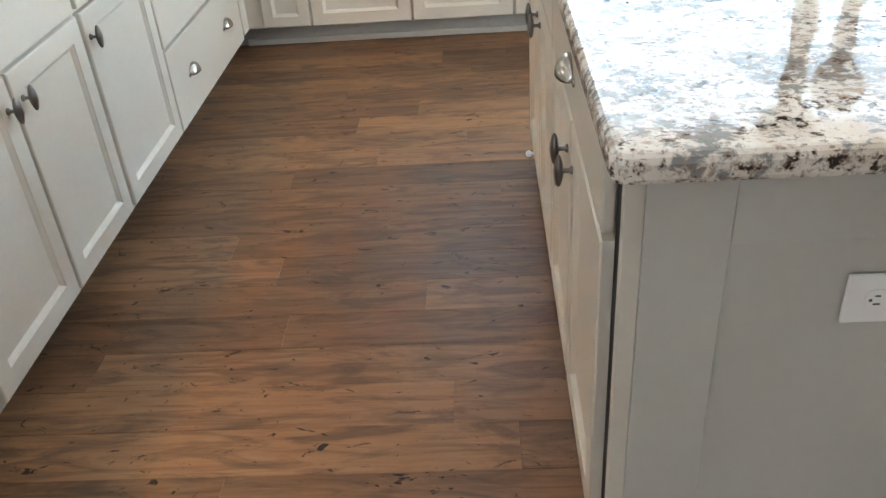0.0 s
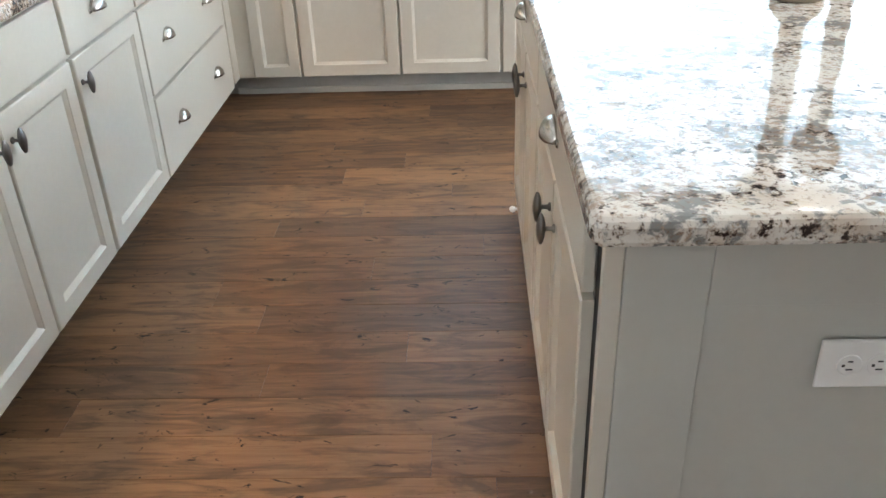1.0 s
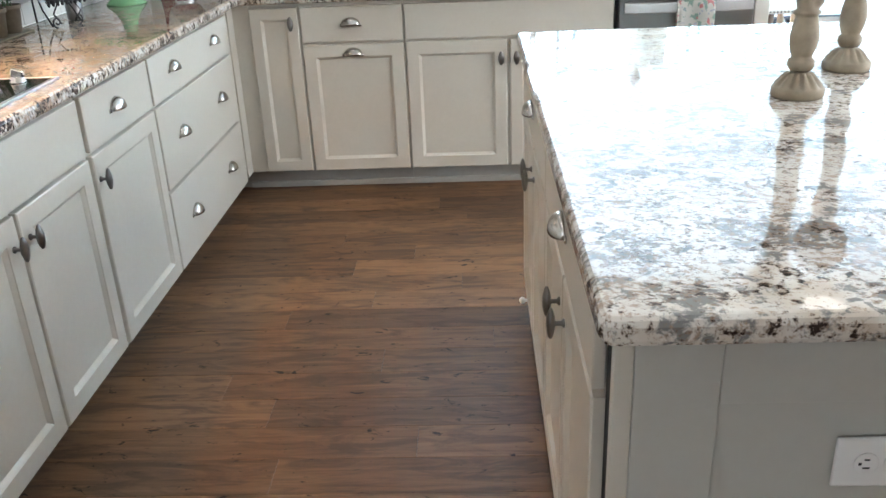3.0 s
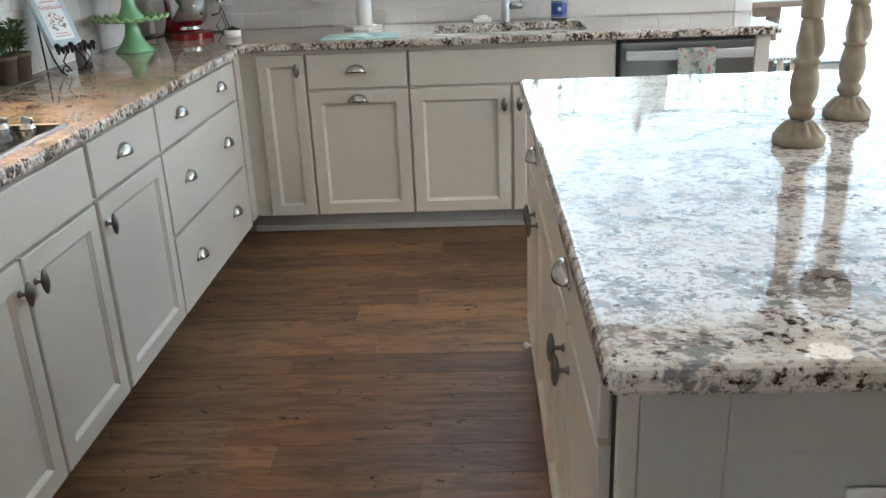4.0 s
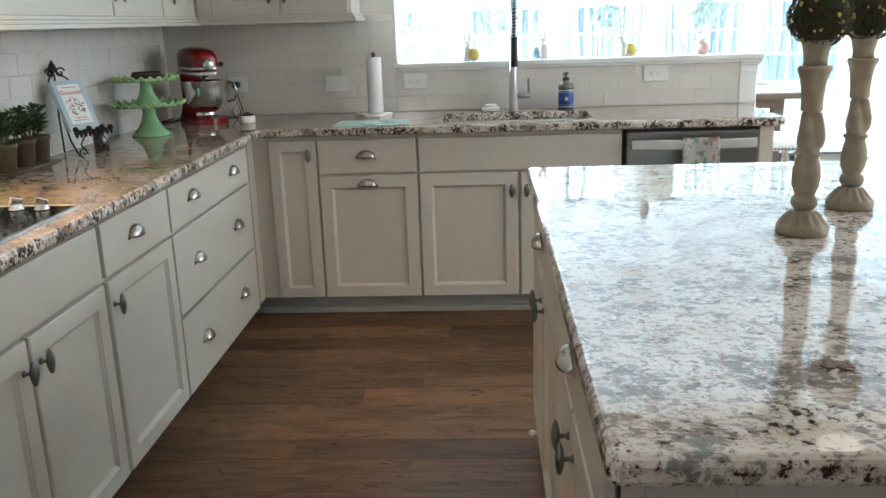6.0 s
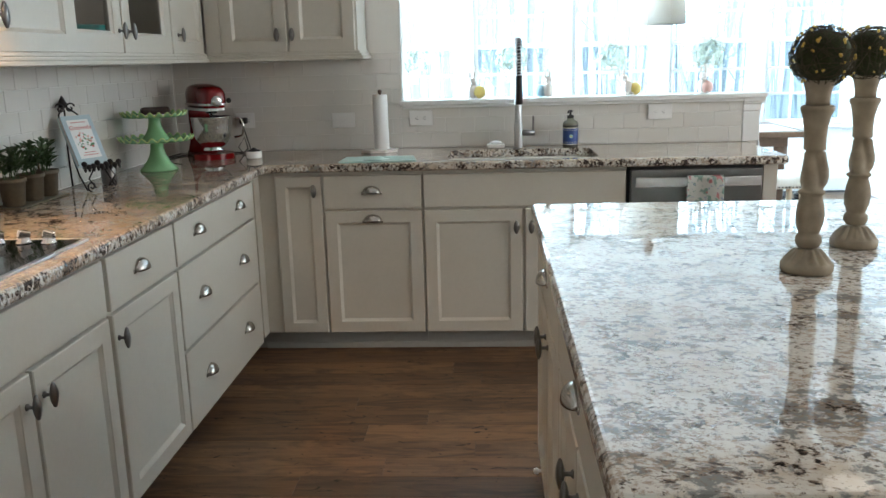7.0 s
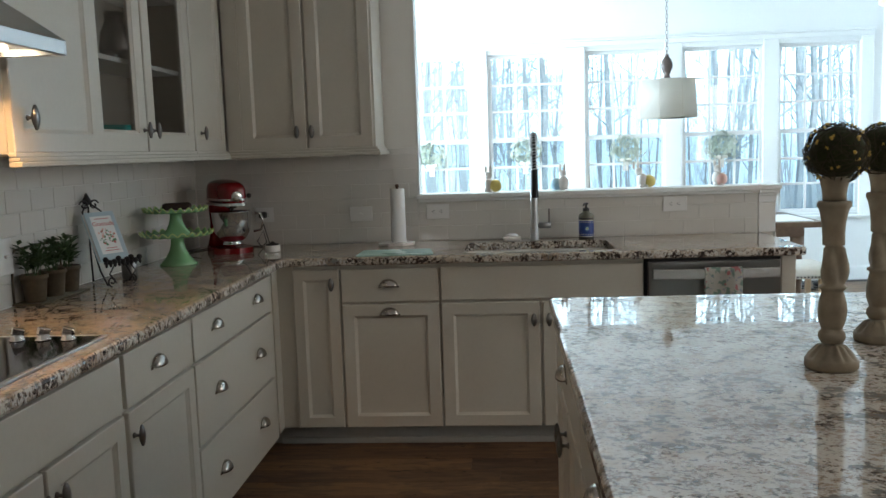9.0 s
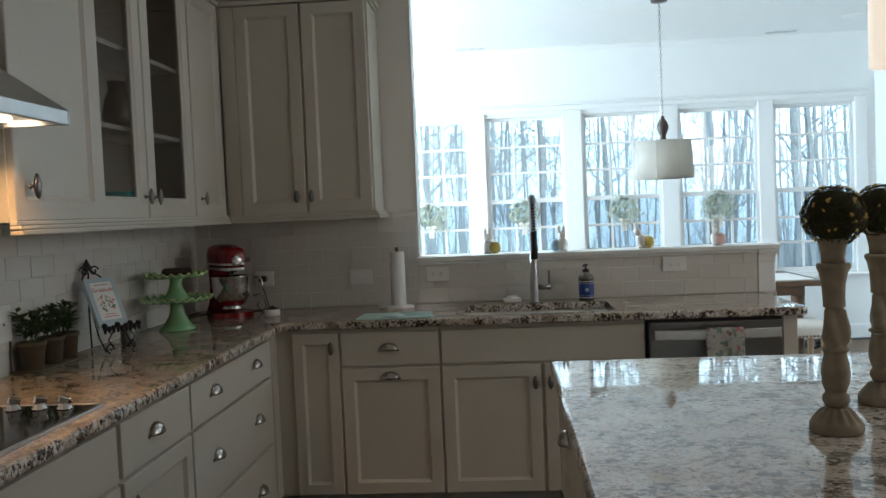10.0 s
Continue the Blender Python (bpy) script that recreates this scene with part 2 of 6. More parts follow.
JADE = mat("jade_green_glass", (0.25, 0.50, 0.25), 0.14, grain=0.04, scale=25, coat=0.4)
TERRA = mat("aged_terracotta", (0.105, 0.076, 0.045), 0.75, grain=0.2, scale=60, bump=0.4, dirt=0.15)
LEAF = mat("green_leaf", (0.050, 0.092, 0.034), 0.5, grain=0.3, scale=90, bump=0.2)
FROND = mat("sage_leaf", (0.58, 0.63, 0.53), 0.6, grain=0.25, scale=60)
TWIG = mat("mossy_twig", (0.055, 0.045, 0.022), 0.85, grain=0.4, scale=120, bump=0.5)
MOSS = mat("moss_core", (0.035, 0.042, 0.014), 0.95, grain=0.5, scale=140, bump=0.8)
DARKWOOD = mat("dark_turned_wood", (0.075, 0.05, 0.04), 0.5, grain=0.2, scale=30)
RABBIT = mat("painted_rabbit", (0.72, 0.67, 0.61), 0.35, grain=0.08, scale=60)
BERRY = mat("yellow_berry", (0.62, 0.40, 0.06), 0.4, grain=0.15, scale=200)
OLDWOOD = mat("weathered_whitewashed_wood", (0.36, 0.30, 0.215), 0.70, grain=0.24, scale=26, bump=0.6, dirt=0.26)
TRAYWOOD = mat("dark_weathered_wood", (0.12, 0.10, 0.065), 0.8, grain=0.25, scale=40, bump=0.4)
PAPER = mat("paper_towel", (0.82, 0.81, 0.79), 0.95, grain=0.03, scale=150, bump=0.5)
LINEN = mat("cream_linen", (0.74, 0.69, 0.61), 0.95, grain=0.06, scale=300, bump=0.4)
WOOD = mat("brown_table_wood", (0.125, 0.070, 0.040), 0.45, grain=0.2, scale=24, bump=0.2, dirt=0.1)
LEGWOOD = mat("oak_leg", (0.42, 0.28, 0.17), 0.5, grain=0.15, scale=30)
PLASTIC = mat("white_plastic", (0.78, 0.77, 0.75), 0.35, grain=0.01, scale=50)
SLOT = mat("dark_slot", (0.03, 0.03, 0.03), 0.6)
DARK = mat("dark_gap", (0.02, 0.02, 0.02), 0.8)
TEALGLASS = mat("frosted_teal_glass", (0.42, 0.62, 0.57), 0.28, grain=0.05, scale=30)
COVER = mat("pale_blue_book_cover", (0.43, 0.53, 0.57), 0.4, grain=0.06, scale=70)
BLUE = mat("cobalt_label", (0.012, 0.045, 0.22), 0.3, grain=0.2, scale=120)
SOAPGLASS = mat("smoky_clear_bottle", (0.17, 0.17, 0.13), 0.12, grain=0.05, scale=40)
CREAM = mat("cream_glaze", (0.70, 0.67, 0.57), 0.25, grain=0.06, scale=60)
CERAMIC = mat("white_ceramic", (0.80, 0.77, 0.73), 0.2, grain=0.04, scale=40)
PINK = mat("pink_glaze", (0.72, 0.45, 0.38), 0.3, grain=0.1, scale=70)
YELLOW = mat("yellow_glaze", (0.70, 0.56, 0.16), 0.3, grain=0.1, scale=70)
SOFTBLUE = mat("soft_blue_glaze", (0.36, 0.56, 0.66), 0.3, grain=0.15, scale=70)
CAKE = mat("chocolate_cake", (0.04, 0.022, 0.016), 0.8, grain=0.3, scale=120, bump=0.6)
REDINK = mat("red_ink", (0.55, 0.10, 0.09), 0.6)
GREENINK = mat("green_ink", (0.12, 0.26, 0.14), 0.6)
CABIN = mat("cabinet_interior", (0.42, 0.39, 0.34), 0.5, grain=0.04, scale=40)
TEALDISH = mat("teal_dish", (0.02, 0.30, 0.28), 0.12, grain=0.05, scale=40)
# bark and litter made pale blue-grey: outdoor haze put into their base colour
BARK = mat("haze_paled_bark", (0.64, 0.68, 0.71), 0.9, grain=0.3, scale=8, bump=0.5)
LITTER = mat("haze_paled_litter", (0.44, 0.47, 0.50), 0.95, grain=0.25, scale=3, bump=0.6)
SHADE = mat("linen_lampshade", (0.78, 0.75, 0.70), 0.9, grain=0.04, scale=300, bump=0.3)
sn = SHADE.node_tree.nodes
through_cloth, cloth_mix = sn.new("ShaderNodeBsdfTranslucent"), sn.new("ShaderNodeMixShader")
through_cloth.inputs["Color"].default_value = (0.80, 0.76, 0.68, 1)
cloth_mix.inputs["Fac"].default_value = 0.60
SHADE.node_tree.links.new(sn["Principled BSDF"].outputs[0], cloth_mix.inputs[1])
SHADE.node_tree.links.new(through_cloth.outputs[0], cloth_mix.inputs[2])
SHADE.node_tree.links.new(cloth_mix.outputs[0], sn["Material Output"].inputs["Surface"])
PANE = pane_glass("window_pane", 0.09, (0.84, 0.96, 1.0))
SCREEN = pane_glass("insect_screen", 0.03, (0.74, 0.77, 0.80))
CABGLASS = pane_glass("cabinet_pane", 0.10, (0.80, 0.80, 0.80))
GLOW = glow("opal_glass_lit", (1.0, 0.90, 0.76), 1.5)
HAZE = glow("winter_haze_glow", (0.80, 0.92, 1.0), 1.6)
BRIGHTSKY = glow("winter_sky", (0.84, 0.93, 1.0), 7.5)
HOODGLOW = glow("hood_bulb", (1.0, 0.80, 0.55), 22.0)


# ---- building helpers ----
def thing(name, at, label, category, group="", kind=""):
    e = new(name)
    e.empty_display_size = 0.05
    e.location = at
    return tagged(e, label, category, group, kind)


def part(name, bm, material, parent, label="", smooth=False):
    """Links a bmesh, in world coordinates, as one mesh under a thing or a part."""
    bmesh.ops.recalc_face_normals(bm, faces=bm.faces)
    me = bpy.data.meshes.new(name)
    bm.to_mesh(me)
    bm.free()
    me.materials.append(material)
    if smooth:
        for p in me.polygons:
            p.use_smooth = True
    ob = new(name, me)
    if parent is not None:
        ob.parent = parent
        if parent.type == "EMPTY":
            ob.matrix_parent_inverse = Matrix.Translation(-parent.location)
    return tagged(ob, label)


def structure(name, bm, material, label, category):
    return tagged(part(name, bm, material, None), label, category, kind="structure")


def box(bm, x0, x1, y0, y1, z0, z1, bevel=0.0, seg=1, m=None):
    new_bm = bmesh.new()
    r = bmesh.ops.create_cube(new_bm, size=1)
    for v in new_bm.verts:
        v.co = Vector(((x0 + x1) / 2 + v.co.x * (x1 - x0), (y0 + y1) / 2 + v.co.y * (y1 - y0), (z0 + z1) / 2 + v.co.z * (z1 - z0)))
    if bevel:
        bmesh.ops.bevel(new_bm, geom=new_bm.edges[:], offset=bevel, segments=seg, affect="EDGES", profile=0.5)
    if m is not None:
        new_bm.transform(m)
    me = bpy.data.meshes.new("tmp")
    new_bm.to_mesh(me)
    new_bm.free()
    bm.from_mesh(me)
    bpy.data.meshes.remove(me)
    return bm


def boxed(*a, **k):
    return box(bmesh.new(), *a, **k)


def lathe(bm, profile, cx, cy, seg=24, m=None, wave=None):
    """Turns a profile of (radius, height) about an upright axis; wave(angle, i) may push the radius and height."""
    rings = []
    for i, (r, z) in enumerate(profile):
        ring = []
        for s in range(seg):
            a = 2 * math.pi * s / seg
            dr, dz = wave(a, i) if wave else (0, 0)
            co = Vector((cx + (r + dr) * math.cos(a), cy + (r + dr) * math.sin(a), z + dz))
            ring.append(bm.verts.new(m @ co if m is not None else co))
        rings.append(ring)
    for a, b in zip(rings, rings[1:]):
        for s in range(seg):
            bm.faces.new((a[s], a[(s + 1) % seg], b[(s + 1) % seg], b[s]))
    for ring in (rings[0], rings[-1]):
        try:
            bm.faces.new(ring)
        except ValueError:
            pass
    return bm


def tube(bm, pts, r, seg=8, closed=False, taper=None):
    pts = [Vector(p) for p in pts]
    rings = []
    ref = Vector((0.31, 0.57, 0.76))
    for i, p in enumerate(pts):
        d = (pts[min(i + 1, len(pts) - 1)] - pts[max(i - 1, 0)]).normalized()
        a = d.cross(ref).normalized()
        b = d.cross(a)
        rad = taper(i / max(len(pts) - 1, 1)) if taper else r
        rings.append([bm.verts.new(p + rad * (math.cos(t) * a + math.sin(t) * b)) for t in (2 * math.pi * k / seg for k in range(seg))])
    for a, b in zip(rings, rings[1:]):
        for k in range(seg):
            bm.faces.new((a[k], a[(k + 1) % seg], b[(k + 1) % seg], b[k]))
    bm.faces.new(rings[0])
    bm.faces.new(rings[-1])
    return bm


def ball(bm, at, r, sx=1, sy=1, sz=1, u=12, v=8):
    bmesh.ops.create_uvsphere(bm, u_segments=u, v_segments=v, radius=r,
                              matrix=Matrix.Translation(at) @ Matrix.Diagonal((sx, sy, sz, 1)))
    return bm


def prism(bm, outline, z0, z1):
    lo = [bm.verts.new((x, y, z0)) for x, y in outline]
    hi = [bm.verts.new((x, y, z1)) for x, y in outline]
    bm.faces.new(lo)
    bm.faces.new(hi)
    n = len(lo)
    for i in range(n):
        bm.faces.new((lo[i], lo[(i + 1) % n], hi[(i + 1) % n], hi[i]))
    return bm


# Faces: local x runs along the face, local -y is outward, z is up.
BACK = Matrix.Identity(4)
LEFT = Matrix.Rotation(math.pi / 2, 4, "Z")
ISLAND = Matrix.Translation((1.2025, 0, 0)) @ Matrix.Rotation(-math.pi / 2, 4, "Z")


def slab(u0, u1, z0, z1, face, y=0.0, thick=0.019):
    bm = boxed(u0, u1, y, y + thick, z0, z1, 0.0035, 2)
    bm.transform(face)
    return bm


def shaker(u0, u1, z0, z1, face, y=0.0, thick=0.02, rail=0.054, sink=0.0135, glazed=False):
    """A frame and panel door: bevelled outer edge, a sloped inner edge and a sunk flat panel."""
    bm = bmesh.new()
    e = 0.003

    def ring(inset, yy):
        return [bm.verts.new((u0 + inset, yy, z0 + inset)), bm.verts.new((u1 - inset, yy, z0 + inset)),
                bm.verts.new((u1 - inset, yy, z1 - inset)), bm.verts.new((u0 + inset, yy, z1 - inset))]

    rings = [ring(0, y + thick), ring(0, y + e), ring(e, y), ring(rail, y), ring(rail + 0.0015, y + 0.0025), ring(rail + 0.0115, y + 0.0105)]
    rings.append(ring(rail + 0.0125, y + (thick if glazed else sink - 0.0025)))
    for a, b in zip(rings, rings[1:]):
        for k in range(4):
            bm.faces.new((a[k], a[(k + 1) % 4], b[(k + 1) % 4], b[k]))
    if glazed:
        a, b = rings[-1], rings[0]
        for k in range(4):
            bm.faces.new((a[k], a[(k + 1) % 4], b[(k + 1) % 4], b[k]))
    else:
        bm.faces.new(rings[-1])
        bm.faces.new(rings[0])
    bm.transform(face)
    return bm


def cup_pull(u, z, face, parent, y=0.0):
    """A hooded bin pull with a flange."""
    bm = bmesh.new()
    a, b, c = 0.041, 0.026, 0.034
    na, nb = 14, 7
    grid = []
    for i in range(na + 1):
        th = math.pi * i / na
        row = []
        for j in range(nb + 1):
            ph = (math.pi / 2) * j / nb
            k = 0.90 + 0.10 * math.sin(th)
            row.append(bm.verts.new((u + a * math.cos(th), y - b * math.sin(th) ** 0.7 * math.cos(ph) * k - 0.002, z - 0.014 + c * math.sin(th) ** 0.8 * math.sin(ph))))
        grid.append(row)
    for i in range(na):
        for j in range(nb):
            bm.faces.new((grid[i][j], grid[i + 1][j], grid[i + 1][j + 1], grid[i][j + 1]))
    bmesh.ops.remove_doubles(bm, verts=bm.verts, dist=0.0004)
    bmesh.ops.solidify(bm, geom=bm.faces[:], thickness=0.0015)
    for s in (-1, 1):
        box(bm, u + s * 0.041 - 0.007, u + s * 0.041 + 0.007, y - 0.004, y + 0.001, z - 0.019, z - 0.006, 0.0015)
    bm.transform(face)
    return part("cup_pull", bm, NICKEL, parent, "brushed nickel cup pull", True)


def knob(u, z, face, parent, y=0.0, s=1.0):
    """A fluted oval knob on a short post."""
    bm = bmesh.new()
    turn = Matrix.Translation((u, y, z)) @ Matrix.Rotation(math.pi / 2, 4, "X")
    lathe(bm, [(0.0085, 0.0), (0.0085, 0.003), (0.0045, 0.006), (0.0045, 0.016), (0.008, 0.019)], 0, 0, 12, turn)
    prof = [(0.0015, -0.031), (0.004, -0.0285), (0.0075, -0.021), (0.0105, -0.010), (0.0115, 0.0), (0.0105, 0.010), (0.0075, 0.021), (0.004, 0.0285), (0.0015, 0.031)]
    lathe(bm, [(r * s, h * s) for r, h in prof], 0, 0, 16, Matrix.Translation((u, y - 0.025, z)) @ Matrix.Diagonal((1.15, 0.72, 1, 1)),
          wave=lambda a, i: (0.0009 * math.cos(8 * a), 0))
    bm.transform(face)
    return part("knob", bm, PEWTER, parent, "dark pewter oval knob", True)


def frame_body(u0, u1, z0, z1, depth, face, y=0.019, holes=()):
    bm = boxed(u0, u1, y, y + depth, z0, z1, 0.001)
    bm.transform(face)
    return bm


# ---- setting ----
XW, YW, YF, XR, CE = -0.60, 0.63, 4.67, 4.66, 2.955
XD = -3.2          # left wall of the dining room
BACKY = -7.6       # wall behind the camera
TT, TW, TH, TGAP = 0.0032, 0.1525, 0.0765, 0.0020

structure("wall_west", boxed(XW - 0.12, XW, BACKY, YW, 0, CE), GROUT, "painted kitchen wall behind the cooktop run", "wall")
wall_n = bmesh.new()
box(wall_n, XW, 0.60, YW, YW + 0.12, 0, CE)
box(wall_n, 0.60, 2.425, YW, YW + 0.12, 0, 1.134)
box(wall_n, 0.60, 3.4, YW, YW + 0.12, 2.66, CE)
wall_north = structure("wall_north", wall_n, WALL, "warm white half wall with a wide pass-through opening", "wall")
wall_west = bpy.data.objects["wall_west"]
structure("grout_north", box(boxed(XW, 0.598, YW - 0.0035, YW - 0.0005, 0.914, 1.405), 0.598, 2.345, YW - 0.0035, YW - 0.0005, 0.914, 1.133), GROUT, "grout bed of the tiled backsplash", "backsplash")
structure("wall_dining_west", boxed(XD - 0.12, XD, YW, YF, 0, CE), WALL, "plain dining room side wall", "wall")
structure("wall_partition", boxed(XD, XW - 0.12, YW, YW + 0.12, 0, CE), WALL, "plain wall", "wall")
structure("wall_east", boxed(XR, XR + 0.12, BACKY, YF, 0, CE), WHITE, "white painted wall beside the last window", "wall")
# unseen rear wall; its opening is cut to suit the added rear lamp
rear = bmesh.new()
box(rear, XW - 0.12, -0.28, BACKY - 0.12, BACKY, 0, CE)
box(rear, -0.28, 0.02, BACKY - 0.12, BACKY, 0, 1.08)
box(rear, -0.28, 0.02, BACKY - 0.12, BACKY, 2.42, CE)
box(rear, 0.02, XR + 0.12, BACKY - 0.12, BACKY, 0, CE)
structure("wall_south", rear, WALL, "plain unseen rear wall with an opening added for the rear lamp", "wall")
structure("ceiling", boxed(XD - 0.12, XR + 0.12, BACKY - 0.12, YF + 0.15, CE, CE + 0.1), CEIL, "flat white ceiling", "ceiling")

# far wall with five double-hung windows
WINX = [-0.024, 0.9175, 1.868, 2.801, 3.711]
WW, WZ0, WZM, WZ1 = 0.765, 0.665, 1.475, 2.295
far = bmesh.new()
edges = [XD - 0.12] + [v for x in WINX for v in (x - 0.03, x + WW + 0.03)] + [XR + 0.12]
for a, b in zip(edges[::2], edges[1::2]):
    box(far, a, b, YF, YF + 0.15, 0, CE)
for x in WINX:
    box(far, x - 0.03, x + WW + 0.03, YF, YF + 0.15, 0, WZ0 - 0.03)
    box(far, x - 0.03, x + WW + 0.03, YF, YF + 0.15, WZ1 + 0.03, CE)
structure("wall_far", far, WHITE, "white dining room wall with a row of windows", "wall")


def window(n, x):
    e = thing("window_%d" % n, (x + WW / 2, YF, WZ0), "white double-hung window with divided panes", "window", "dining windows", "structure")
    bm = bmesh.new()
    y0, y1 = YF + 0.012, YF + 0.11
    for a, b, c, d in ((x - 0.03, x, WZ0 - 0.03, WZ1 + 0.03), (x + WW, x + WW + 0.03, WZ0 - 0.03, WZ1 + 0.03), (x, x + WW, WZ0 - 0.03, WZ0), (x, x + WW, WZ1, WZ1 + 0.03)):
        box(bm, a, b, y0, y1, c, d, 0.002)
    part("window_frame", bm, WHITE, e)
    for name, z0, z1, yy in (("lower_sash", WZ0, WZM, YF + 0.03), ("upper_sash", WZM - 0.03, WZ1, YF + 0.06)):
        bm = bmesh.new()
        s = 0.032
        for a, b, c, d in ((x, x + s, z0, z1), (x + WW - s, x + WW, z0, z1), (x + s, x + WW - s, z0, z0 + s + 0.01), (x + s, x + WW - s, z1 - s, z1)):
            box(bm, a, b, yy, yy + 0.028, c, d, 0.002)
        sash = part(name, bm, WHITE, e)
        for k in (1, 2):
            xm = x + s + (WW - 2 * s) * k / 3
            part("muntin", boxed(xm - 0.0115, xm + 0.0115, yy + 0.004, yy + 0.024, z0 + s + 0.01, z1 - s, 0.002), WHITE, sash)
            zm = z0 + s + 0.01 + (z1 - z0 - 2 * s - 0.01) * k / 3
            part("muntin", boxed(x + s, x + WW - s, yy + 0.005, yy + 0.023, zm - 0.0115, zm + 0.0115, 0.002), WHITE, sash)
        p = part("pane", boxed(x + s, x + WW - s, yy + 0.012, yy + 0.015, z0 + s + 0.01, z1 - s), PANE, sash, "clear window pane")
        p.visible_shadow = False
        if name == "lower_sash":
            p = part("insect_screen", boxed(x + 0.004, x + WW - 0.004, YF + 0.092, YF + 0.094, WZ0 + 0.004, WZM), SCREEN, e, "grey insect screen")
            p.visible_shadow = False


for n, x in enumerate(WINX, 1):
    window(n, x)
# window casings, mullion posts and head trim
trim = bmesh.new()
for i, x in enumerate(WINX):
    if i == 0:
        box(trim, x - 0.12, x - 0.012, YF - 0.02, YF, 0.60, 2.34, 0.004)
    x2 = WINX[i + 1] + 0.012 if i + 1 < len(WINX) else x + WW + 0.10
    box(trim, x + WW - 0.012, x2 - 0.024 if i + 1 < len(WINX) else x2, YF - 0.02, YF, 0.60, 2.34, 0.004)
box(trim, WINX[0] - 0.12, WINX[-1] + WW + 0.10, YF - 0.024, YF, 2.341, 2.389, 0.004)
box(trim, WINX[0] - 0.14, WINX[-1] + WW + 0.115, YF - 0.04, YF, 2.390, 2.411, 0.004)
box(trim, WINX[0] - 0.14, WINX[-1] + WW + 0.115, YF - 0.06, YF, 0.615, 0.642, 0.006)
structure("trim_windows", trim, WHITE, "white casing round the row of windows", "trim")


def moulding(name, outline, x0, x1, along, label):
    """Runs an outline of (out, z) along x or y."""
    bm = bmesh.new()
    ends = []
    for t in (x0, x1):
        ends.append([bm.verts.new((t, o, z) if along == "x" else (o, t, z)) for o, z in outline])
    n = len(outline)
    for i in range(n):
        bm.faces.new((ends[0][i], ends[0][(i + 1) % n], ends[1][(i + 1) % n], ends[1][i]))
    bm.faces.new(ends[0])
    bm.faces.new(ends[1])
    return structure(name, bm, WHITE, label, "trim")


def crown_outline(w, top, s):
    return [(w, top), (w + s * 0.06, top), (w + s * 0.057, top - 0.010), (w + s * 0.036, top - 0.024), (w + s * 0.018, top - 0.038), (w + s * 0.012, top - 0.048), (w, top - 0.048)]


moulding("trim_crown_far", crown_outline(YF, CE, -1), XD, XR, "x", "white crown moulding under the ceiling")
moulding("trim_crown_east", crown_outline(XR, CE, -1), BACKY, YF, "y", "white crown moulding under the ceiling")
moulding("baseboard_far", [(YF, 0), (YF - 0.016, 0), (YF - 0.016, 0.12), (YF - 0.008, 0.14), (YF, 0.14)], XD, XR, "x", "tall white baseboard")
moulding("baseboard_east", [(XR, 0), (XR - 0.016, 0), (XR - 0.016, 0.12), (XR - 0.008, 0.14), (XR, 0.14)], BACKY, YF, "y", "tall white baseboard")

# pass-through sill, jamb lining and end bracket
sill = bmesh.new()
box(sill, 0.592, 2.456, YW - 0.035, YW + 0.16, 1.135, 1.158, 0.004, 2)
box(sill, 0.606, 2.436, YW - 0.018, YW - 0.0005, 1.118, 1.134, 0.003)
structure("trim_sill", sill, WHITE, "white painted sill of the pass-through", "trim")
jamb = boxed(0.6005, 0.608, YW - 0.003, YW + 0.125, 1.159, 2.659, 0.002)
structure("trim_jamb", jamb, WHITE, "white lining of the pass-through opening", "trim")
brk = bmesh.new()
for i, (d, z0, z1) in enumerate(((0.026, 1.116, 1.1345), (0.020, 1.104, 1.1155), (0.012, 1.068, 1.1035))):
    box(brk, 2.345, 2.425 + d, YW - d + 0.002, YW + 0.12 + d, z0, z1, 0.004, 2)
structure("trim_bracket", brk, WHITE, "white moulded cap under the end of the sill", "trim")
pil = boxed(2.346, 2.432, YW - 0.010, YW + 0.13, 0.915, 1.067, 0.002)
structure("trim_pilaster", pil, WHITE, "white end board of the half wall", "trim")
structure("trim_pilaster_side", boxed(2.4255, 2.434, YW - 0.012, YW + 0.132, 0.0, 0.914, 0.002), WHITE, "white end board of the half wall", "trim")

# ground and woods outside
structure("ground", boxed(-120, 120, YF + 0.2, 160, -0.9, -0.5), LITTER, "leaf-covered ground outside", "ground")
structure("subfloor", boxed(XD - 0.12, XR + 0.12, BACKY - 0.12, YF + 0.15, -0.12, -0.004), DARK, "subfloor under the planks", "floor")


